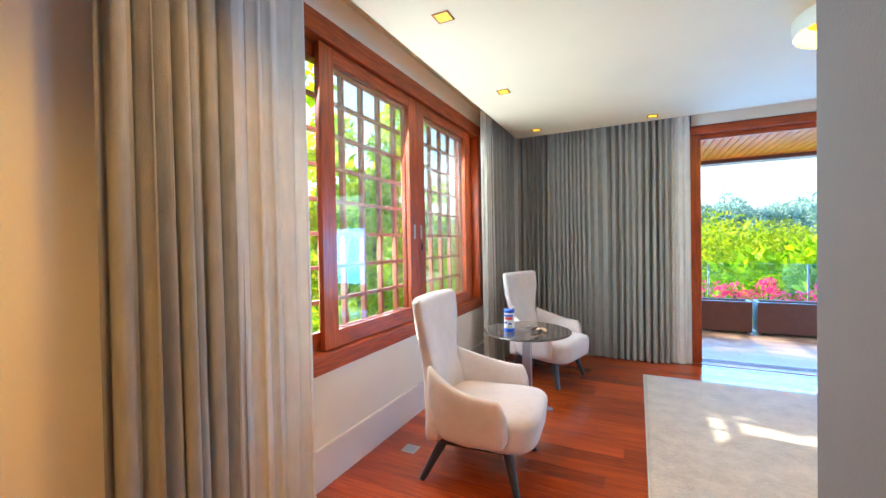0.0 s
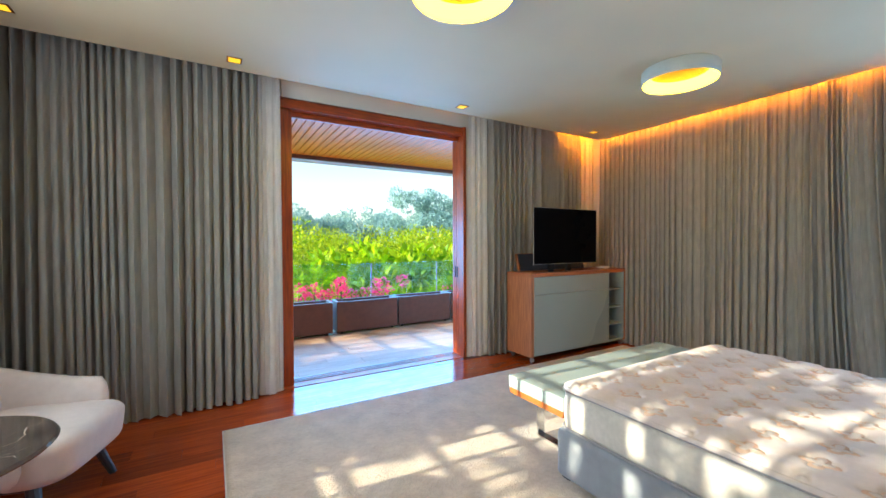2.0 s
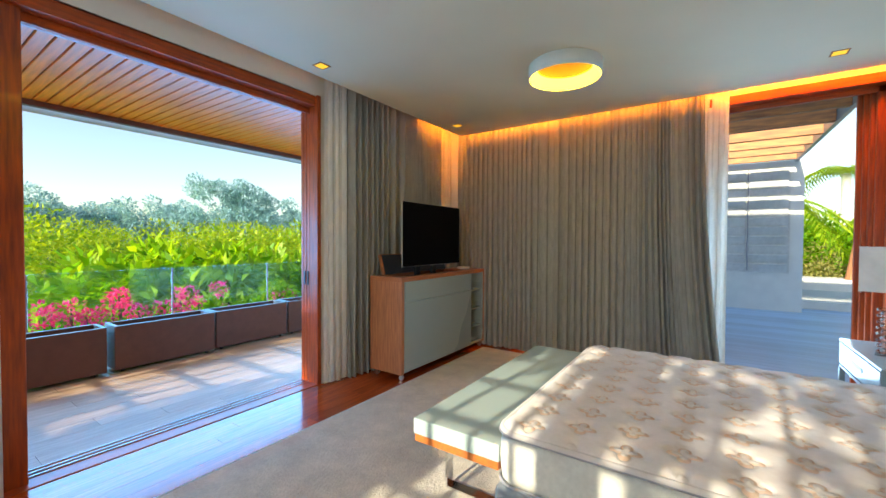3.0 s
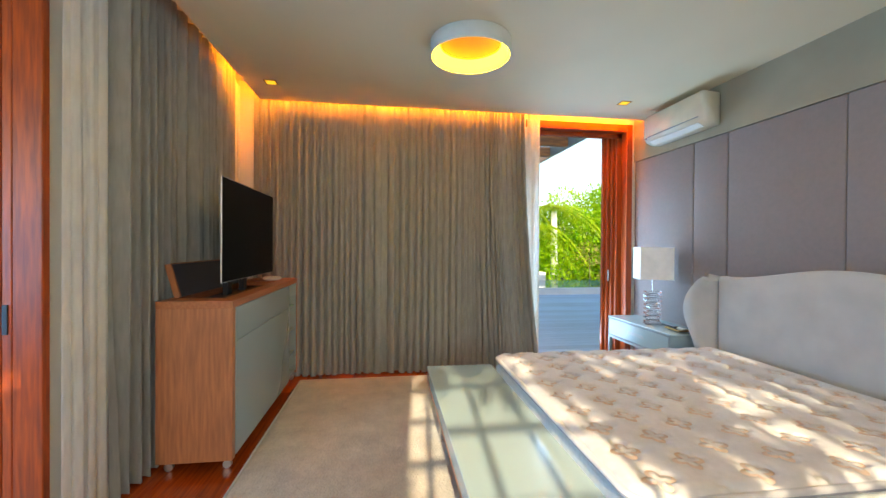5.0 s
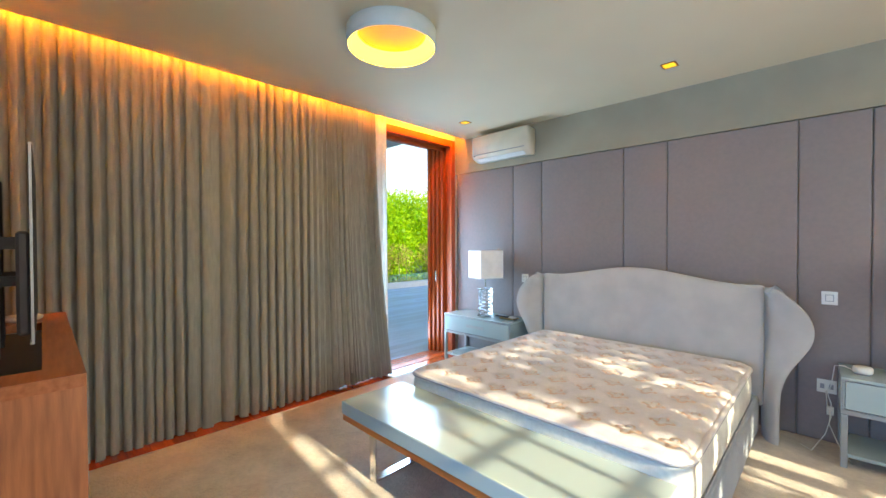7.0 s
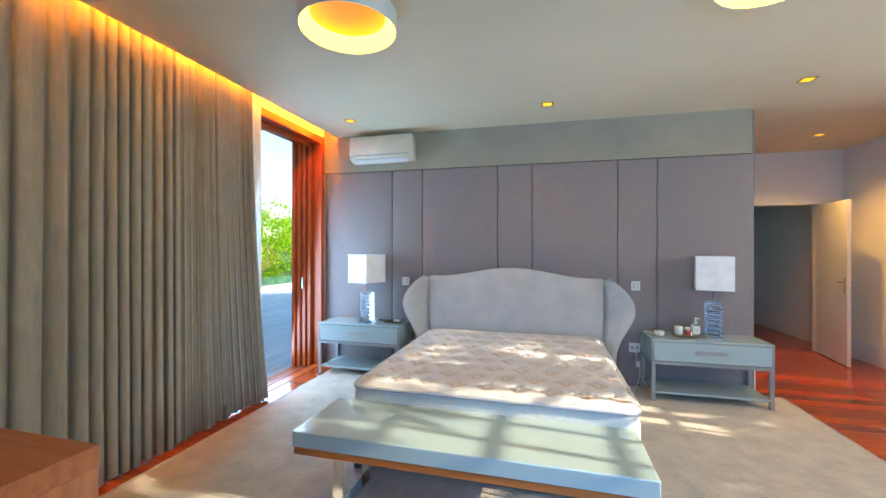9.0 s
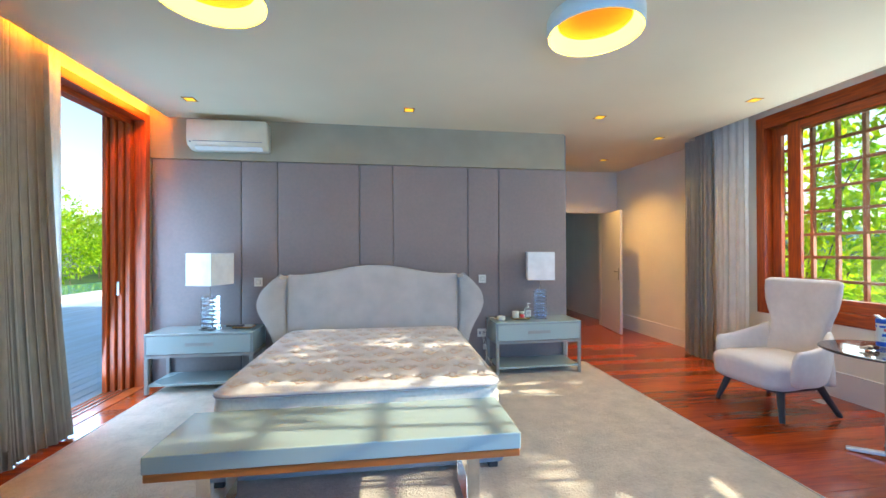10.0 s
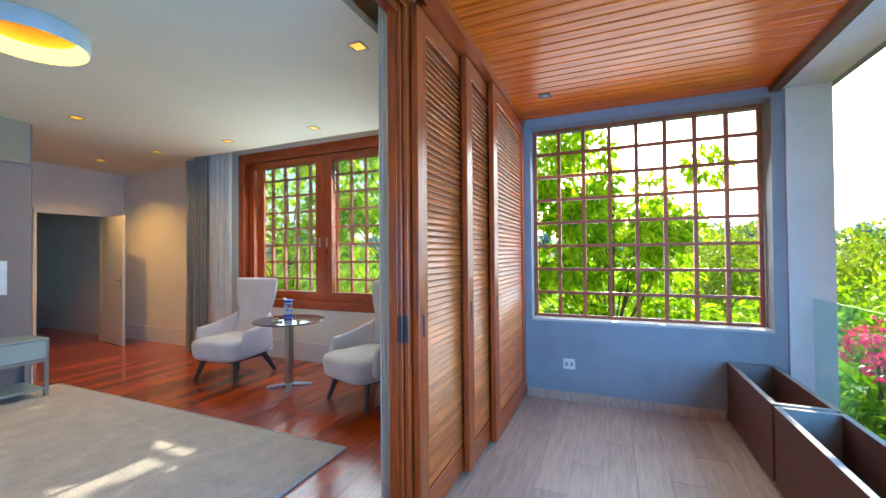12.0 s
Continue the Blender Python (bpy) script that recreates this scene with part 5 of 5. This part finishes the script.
part("backing", box((-0.02, 0, 0), (-0.001, 2.9, 2.25)), M_FELT, t)
pk = bmesh.new()
for v in [(-0.02, 0, 0.0), (-0.02, 0.66, 0.0), (-0.085, 0.65, 0.17), (-0.085, 0.01, 0.17), (-0.02, 0, 0.012), (-0.02, 0.66, 0.012), (-0.07, 0.65, 0.182), (-0.07, 0.01, 0.182)]:
    pk.verts.new(v)
pk.verts.ensure_lookup_table()
for f in ((0, 1, 2, 3), (4, 7, 6, 5), (0, 3, 7, 4), (1, 5, 6, 2), (3, 2, 6, 7), (0, 4, 5, 1)):
    pk.faces.new([pk.verts[i] for i in f])
pk = mesh_of(pk, "pocket")
for r in range(11):
    for c in range(4):
        o = part("pocket", pk, M_FELT, t)
        o.location = (0, 0.03 + c * 0.72, 0.02 + r * 0.2)
for c in range(1, 4):
    pts = [(-0.082 - 0.01 * (k % 2), c * 0.72 - 0.005 + 0.006 * math.sin(k * 1.7), 2.24 - k * 0.2) for k in range(12)]
    part("drip_hose", tube(pts, 0.012, 6), M_PIPING, t, "thin dark drip hose")
t = thing("pergola", (5.47, 0.9, 0), "timber pergola roof over the deck", "pergola")
part("fascia", box((0, -0.06, 3.16), (5.75, 0.0, 3.36), 0.004), M_METALG, t, "grey edge beam")
pmesh = mesh_of(box((0, 0.0, 3.17), (0.10, 4.9, 3.34), 0.006), "rafter")
for i in range(8):
    o = part("rafter", pmesh, M_PERGOLA, t)
    o.location.x = 0.1 + i * 0.76
part("cover", box((0, 0.0, 3.362), (5.75, 4.9, 3.37)), M_PANE, t, "clear roof sheet").visible_shadow = False
t = thing("parasol", (15.9, -1.15, 0), "closed terracotta canvas parasol", "parasol")
part("pole", tube([(0, 0, 0), (0, 0, 2.2)], 0.025, 10), M_PLASTER, t)
part("canopy", lathe([(0.30, 0.42), (0.27, 0.6), (0.2, 1.1), (0.12, 1.6), (0.05, 2.05), (0.01, 2.2)], 14), M_CANVAS, t, "folded canvas")
setting("plinth_1", boxes(((15.5, -2.2, -0.3), (16.6, 0.9, 0.42))), M_PLASTER, "white garden plinth by the pool", "plinth")

# ---- ground and far land ----
def land(x, y):
    d = max(0.0, max(abs(x - 3), abs(y - 2)) - 9.5)
    z = -0.38 if (x > 5.4 and y < 7.2) else -2.6
    if x > 5.4 and y < 7.2:
        z = -0.38
    r = math.hypot(x, y)
    z += 1.2 * noise.noise((x * 0.03, y * 0.03, 2)) * min(1, d / 20)
    return z + 9 * max(0, min(1, (r - 130) / 130)) + (3 * noise.noise((x * 0.006, y * 0.006, 5)) if r > 120 else 0)


g = bmesh.new()
rad = [0, 6, 9, 10, 11, 12, 14, 17, 21, 27, 35, 46, 60, 80, 105, 130, 160, 200, 260, 350, 500, 900, 2000]
gv = []
for r in rad:
    gv.append([g.verts.new((3 + r * math.cos(2 * math.pi * k / 96), 2 + r * math.sin(2 * math.pi * k / 96), land(3 + r * math.cos(2 * math.pi * k / 96), 2 + r * math.sin(2 * math.pi * k / 96)))) for k in range(96)] if r else [g.verts.new((3, 2, -2.6))])
for a, b in zip(gv, gv[1:]):
    for k in range(96):
        if len(a) == 1:
            g.faces.new((a[0], b[k], b[(k + 1) % 96]))
        else:
            g.faces.new((a[k], b[k], b[(k + 1) % 96], a[(k + 1) % 96]))
setting("ground", g, M_GROUND, "grassy garden ground falling away to hills", "ground", True)


def foliage(name, centres, radii, count, size, material, parent, seed, flat=0.75, aspect=0.45, droop=0.3, label=""):
    """Leaves scattered in the outer part of many clumps; each leaf is a folded blade."""
    rg = np.random.default_rng(seed)
    c = np.asarray(centres, float)
    r = np.asarray(radii, float)
    prob = r ** 2 / (r ** 2).sum()
    pick = rg.choice(len(c), count, p=prob)
    u = rg.normal(size=(count, 3))
    u /= np.linalg.norm(u, axis=1, keepdims=True)
    rr = r[pick] * rg.uniform(0.25, 1.0, count) ** 0.5
    p = c[pick] + u * rr[:, None] * np.array([1, 1, flat])
    d = u + rg.normal(scale=0.7, size=(count, 3))
    d[:, 2] -= droop
    d /= np.linalg.norm(d, axis=1, keepdims=True)
    up = rg.normal(scale=0.5, size=(count, 3)) + np.array([0, 0, 1])
    s = np.cross(d, up)
    s /= np.linalg.norm(s, axis=1, keepdims=True) + 1e-9
    nn = np.cross(s, d)
    L = size * rg.uniform(0.6, 1.3, count)[:, None]
    v = np.empty((count, 4, 3))
    v[:, 0] = p
    v[:, 1] = p + d * L * 0.45 + s * L * aspect * 0.5 + nn * L * 0.08
    v[:, 2] = p + d * L - nn * L * 0.12
    v[:, 3] = p + d * L * 0.45 - s * L * aspect * 0.5 + nn * L * 0.08
    me = bpy.data.meshes.new(name)
    me.vertices.add(count * 4)
    me.vertices.foreach_set("co", v.ravel())
    me.loops.add(count * 4)
    me.loops.foreach_set("vertex_index", np.arange(count * 4, dtype=np.int32))
    me.polygons.add(count)
    me.polygons.foreach_set("loop_start", np.arange(0, count * 4, 4, dtype=np.int32))
    me.update(calc_edges=True)
    return part(name, me, material, parent, label)


def tree(name, at, label, crown, n_leaves, size, material, seed, height, trunk=0.1, category="tree", group=""):
    """crown: (dx, dy, dz, radius) clumps about the base."""
    t = thing(name, at, label, category, group)
    rt = random.Random(seed)
    bend = [Vector((0, 0, 0))]
    for k in range(5):
        bend.append(bend[-1] + Vector((rt.gauss(0, 0.05), rt.gauss(0, 0.05), height / 5)))
    part("trunk", tube(bend, trunk, 10, trunk * 0.45), M_BARK, t, "", True)
    for k, (dx, dy, dz, r) in enumerate(crown):
        if k % 2 == 0:
            st_ = bend[min(5, max(1, int(5 * dz / height * 0.65)))]
            mid = (st_ + Vector((dx, dy, dz))) / 2 + Vector((rt.gauss(0, 0.1), rt.gauss(0, 0.1), 0.15))
            part("limb", tube([st_, mid, Vector((dx, dy, dz))], trunk * 0.22, 6, trunk * 0.06), M_BARK, t, "", True)
    foliage("crown", [c[:3] for c in crown], [c[3] for c in crown], n_leaves, size, material, t, seed)
    return t


rc = random.Random(21)
# broad-leaved trees close to the lattice
cr = [(rc.uniform(-1.6, 1.3), rc.uniform(-2.3, 2.3), rc.uniform(3.9, 6.9), rc.uniform(0.25, 0.45)) for _ in range(36)]
cr = [c for i, c in enumerate(cr) if i % 3 == 0 or not (c[2] > 5.4 and c[1] > 0.5)]
rq = random.Random(90)
cr += [(rq.uniform(-1.0, 1.0), rq.uniform(-1.9, -0.4), rq.uniform(4.5, 5.6), rq.uniform(0.28, 0.42)) for _ in range(7)]
tree("magnolia_tree", (-5.2, 2.9, -2.6), "broad-leaved tree with sunlit green leaves by the window", cr, 4100, 0.235, M_LEAF, 31, 6.2, 0.10)
cr = [(rc.uniform(-1.3, 1.3), rc.uniform(-1.9, 1.5), rc.uniform(2.7, 5.3), rc.uniform(0.28, 0.5)) for _ in range(34)]
cr += [(rc.uniform(-1.3, 1.3), rc.uniform(-1.9, 0.3), rc.uniform(4.6, 6.6), rc.uniform(0.28, 0.5)) for _ in range(20)]
tree("magnolia_tree", (-4.9, 6.6, -2.6), "broad-leaved tree with sunlit green leaves by the terrace", cr, 16000, 0.15, M_LEAF, 32, 6.0, 0.075)
cr = [(rc.uniform(-1.6, 1.3), rc.uniform(-2.2, 2.0), rc.uniform(2.9, 6.8), rc.uniform(0.3, 0.6)) for _ in range(40)]
tree("magnolia_tree", (-5.6, -1.2, -2.6), "broad-leaved tree with sunlit green leaves on the slope", cr, 6500, 0.19, M_LEAF, 33, 6.2, 0.1)


def shrub_row(name, label, spots, n_leaves, size, material, seed, category="shrub", aspect=0.45, droop=0.1):
    t = thing(name, (spots[0][0], spots[0][1], -2.6), label, category)
    o = Vector((spots[0][0], spots[0][1], -2.6))
    foliage("leaves", [tuple(Vector(s[:3]) - o) for s in spots], [s[3] for s in spots], n_leaves, size, material, t, seed, 0.9, aspect, droop)
    rs = random.Random(seed)
    stems = bmesh.new()
    for s in spots[::2]:
        p = Vector(s[:3]) - o
        q = Vector((p.x + rs.gauss(0, 0.2), p.y + rs.gauss(0, 0.2), 0.0))
        st2 = tube([q, (p + q) / 2 + Vector((0.05, 0, 0)), p], 0.03, 5, 0.01)
        tmp = bpy.data.meshes.new("tmp")
        st2.to_mesh(tmp)
        st2.free()
        stems.from_mesh(tmp)
        bpy.data.meshes.remove(tmp)
    part("stems", stems, M_BARK, t)
    t["kind"] = "stuff"
    return t


# flowering border below the glass rail
shrub_row("flower_border", "leafy border under the glass rail", [(rc.uniform(-3, 8), rc.uniform(8.9, 9.8), rc.uniform(-0.6, 0.25), rc.uniform(0.3, 0.5)) for _ in range(46)], 9000, 0.17, M_LEAFB, 41)
shrub_row("pink_flowers", "clusters of bright pink flowers", [(rc.uniform(-3, 3.4), rc.uniform(8.8, 9.5), rc.uniform(0.2, 0.68), rc.uniform(0.07, 0.15)) for _ in range(95)]
          + [(rc.uniform(3, 7), rc.uniform(9.0, 9.5), rc.uniform(0.1, 0.4), 0.12) for _ in range(14)], 6500, 0.05, M_PINK, 42, "flowers", 0.7, -0.4)
# large-leaved shrubs
shrub_row("broad_leaf_shrub", "large glossy-leaved shrub beyond the rail", [(rc.gauss(5.0, 1.5), rc.uniform(10.6, 13.0), rc.uniform(-0.8, 0.85), rc.uniform(0.4, 0.7)) for _ in range(40)], 4200, 0.36, M_LEAFB, 43, aspect=0.36, droop=-0.3)
shrub_row("garden_shrubs", "dense green shrubs below the terrace", [(rc.uniform(-9, 22), rc.uniform(10.5, 20), rc.uniform(-2.0, 0.2), rc.uniform(0.9, 1.5)) for _ in range(130)], 75000, 0.14, M_LEAFB, 44)
shrub_row("grove", "sunlit green treetops in the valley", [(x, y, rc.uniform(-1.0, 0.2 + 0.028 * y), rc.uniform(1.6, 3.0)) for x, y in [(rc.uniform(-40, 75), rc.uniform(22, 62)) for _ in range(260)]], 150000, 0.32, M_LEAFG, 45, "trees")
shrub_row("west_shrubs", "green shrubs on the slope beside the house", [(rc.uniform(-16, -6.5), rc.uniform(-8, 16), rc.uniform(-2.4, -0.9), rc.uniform(0.8, 1.3)) for _ in range(110)] + [(rc.uniform(-11, -6.2), rc.uniform(5.5, 14), rc.uniform(-1.6, -0.1), rc.uniform(0.7, 1.1)) for _ in range(50)], 38000, 0.2, M_LEAFB, 46)
shrub_row("west_grove", "green treetops on the falling slope", [(rc.uniform(-70, -22), rc.uniform(-45, 60), rc.uniform(-3.5, -0.9), rc.uniform(1.6, 2.8)) for _ in range(230)], 70000, 0.5, M_LEAFG, 47, "trees")


shrub_row("slope_trees", "dense green trees on the slope past the terrace", [(rc.uniform(-44, -14), rc.uniform(12, 34), rc.uniform(-2.0, 2.6), rc.uniform(1.0, 1.9)) for _ in range(110)], 52000, 0.3, M_LEAFG, 55, "trees")


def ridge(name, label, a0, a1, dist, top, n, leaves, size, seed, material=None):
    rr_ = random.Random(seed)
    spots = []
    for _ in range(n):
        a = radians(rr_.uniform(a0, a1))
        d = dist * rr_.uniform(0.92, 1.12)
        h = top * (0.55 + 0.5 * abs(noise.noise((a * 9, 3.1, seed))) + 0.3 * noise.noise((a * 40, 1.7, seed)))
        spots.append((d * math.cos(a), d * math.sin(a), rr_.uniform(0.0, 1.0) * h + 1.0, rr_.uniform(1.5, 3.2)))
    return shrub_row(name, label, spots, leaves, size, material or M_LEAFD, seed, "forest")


# far trees carry their haze in the leaf colour
ridge("far_forest", "blue-green eucalyptus forest on the far ridge, haze put into its leaf colour", 15, 125, 150, 17, 1000, 170000, 0.9, 51)
ridge("far_forest", "blue-green forest on the horizon, haze put into its leaf colour", 125, 245, 230, 15, 700, 90000, 1.8, 52)
shrub_row("eucalyptus_group", "tall blue-green eucalyptus trees above the valley, haze put into their leaf colour", [(41 + rc.gauss(0, 5), 82 + rc.gauss(0, 4), rc.uniform(0.5, 12.5), rc.uniform(1.0, 1.9)) for _ in range(70)], 16000, 0.5, M_LEAFD, 53, "trees")
# hedge and trees past the deck
shrub_row("tall_hedge", "tall sunlit green trees beyond the pool", [(rc.uniform(18.5, 24), y, rc.uniform(0.0, 4.4 if y < -5 else 1.6), rc.uniform(0.9, 1.7)) for y in [rc.uniform(-17, 6) for _ in range(160)]], 110000, 0.21, M_LEAFB, 48, "trees")
shrub_row("dry_hedge", "yellowish clipped shrubs by the pool", [(rc.uniform(16.8, 18.2), rc.choice((rc.uniform(-13, -4.6), rc.uniform(-1.5, 1))), rc.uniform(-0.1, 1.1), rc.uniform(0.4, 0.7)) for _ in range(34)], 9000, 0.12, M_LEAFY, 49, "hedge")
shrub_row("garden_trees", "green garden trees behind the deck", [(rc.uniform(6, 32), rc.uniform(-42, -26), rc.uniform(0.0, 4.0), rc.uniform(1.2, 2.2)) for _ in range(90)], 34000, 0.3, M_LEAFB, 50, "trees")
shrub_row("dry_hedge", "yellowish clipped shrubs past the deck", [(rc.uniform(10.5, 14.5), rc.uniform(-19, -16), rc.uniform(-0.1, 1.0), rc.uniform(0.5, 0.8)) for _ in range(24)], 6000, 0.13, M_LEAFY, 54, "hedge")


def palm(at, height, seed, label):
    t = thing("palm_tree", at, label, "palm tree", "garden palms")
    rp = random.Random(seed)
    part("trunk", tube([(0, 0, 0), (0.05, 0.02, height * 0.5), (0.0, 0.05, height)], 0.2, 12, 0.13), M_PLASTER, t, "pale smooth trunk", True)
    fr = bmesh.new()
    for k in range(16):
        a, rise = 2 * math.pi * k / 16 + rp.uniform(-0.2, 0.2), rp.uniform(0.0, 1.0)
        for i in range(26):
            q = i / 26
            rr0 = 2.6 * q
            z = height + 0.2 + 1.3 * rise * q - (1.6 + rise) * q * q * 1.2
            c = Vector((rr0 * math.cos(a), rr0 * math.sin(a), z))
            for s in (-1, 1):
                sd = Vector((-math.sin(a), math.cos(a), 0)) * s
                tip = c + sd * 0.55 * (1 - 0.6 * q) + Vector((math.cos(a), math.sin(a), 0)) * 0.22 + Vector((0, 0, -0.28))
                w = Vector((math.cos(a), math.sin(a), 0)) * 0.035
                fr.faces.new([fr.verts.new(p) for p in (c - w, c + w, tip)])
    part("crown", fr, M_LEAFG, t, "feathered green fronds")
    return t


palm((19.6, -21, -0.4), 3.9, 61, "pale-trunked palm beyond the deck")
palm((17.5, -23, -0.4), 4.6, 62, "pale-trunked palm beyond the deck")
palm((20.5, -1.8, -0.4), 4.4, 63, "drooping green palm beyond the pool")
palm((18.4, 0.6, -0.4), 3.1, 65, "drooping green palm beyond the pool")
palm((19.0, -2.9, -0.4), 2.6, 66, "drooping green palm beyond the pool")
palm((19.2, -4.2, -0.4), 3.6, 64, "drooping green palm beyond the pool")

# ---- boards of the floors ----
floor = bpy.data.objects["floor_1"]
rb = random.Random(77)
shared = {}


def board(parent, lo, hi, material, name="plank", bevel=0.0015):
    size_ = tuple(round(b - a, 3) for a, b in zip(lo, hi))
    key = (size_, material.name)
    if key not in shared:
        shared[key] = mesh_of(box((0, 0, 0), size_, bevel), name)
    o = part(name, shared[key], material, parent)
    o.location = lo
    return o


LENGTHS = (1.2, 1.6, 2.0, 2.4)
y = -1.398
while y < 5.57:
    w = 0.1394 if y + 0.14 < 5.58 else 5.578 - y
    xe = 0.28 if y + 0.07 < YS else 5.16
    x = XW + rb.choice((-1.0, -0.6, -0.3, 0.0))
    while x < xe - 0.05:
        n = rb.choice(LENGTHS)
        a, b = max(x, XW), min(x + n, xe)
        if b - a > 0.03:
            board(floor, (a, y, -0.012), (b - 0.0006, y + w, 0.0), M_FLOOR, "plank", 0.0007)
        x += n
    y += 0.14
terr = bpy.data.objects["floor_3"]
for k in range(3):
    board(terr, (-1.60 + 0.72 * k, 5.762, -0.022), (-1.60 + 0.72 * k + 0.717, 5.859, -0.004), M_DECK, "plank")
y, k = 5.862, 0
while y < 8.40:
    x = -1.60 - (0.0, 0.4, 0.8)[k % 3]
    while x < 8.0:
        a = max(x, -1.60)
        board(terr, (a, y, -0.022), (x + 1.1985, y + 0.1987, -0.004), M_DECK, "plank", 0.0008)
        x += 1.2
    y += 0.2
    k += 1
deck = bpy.data.objects["floor_4"]
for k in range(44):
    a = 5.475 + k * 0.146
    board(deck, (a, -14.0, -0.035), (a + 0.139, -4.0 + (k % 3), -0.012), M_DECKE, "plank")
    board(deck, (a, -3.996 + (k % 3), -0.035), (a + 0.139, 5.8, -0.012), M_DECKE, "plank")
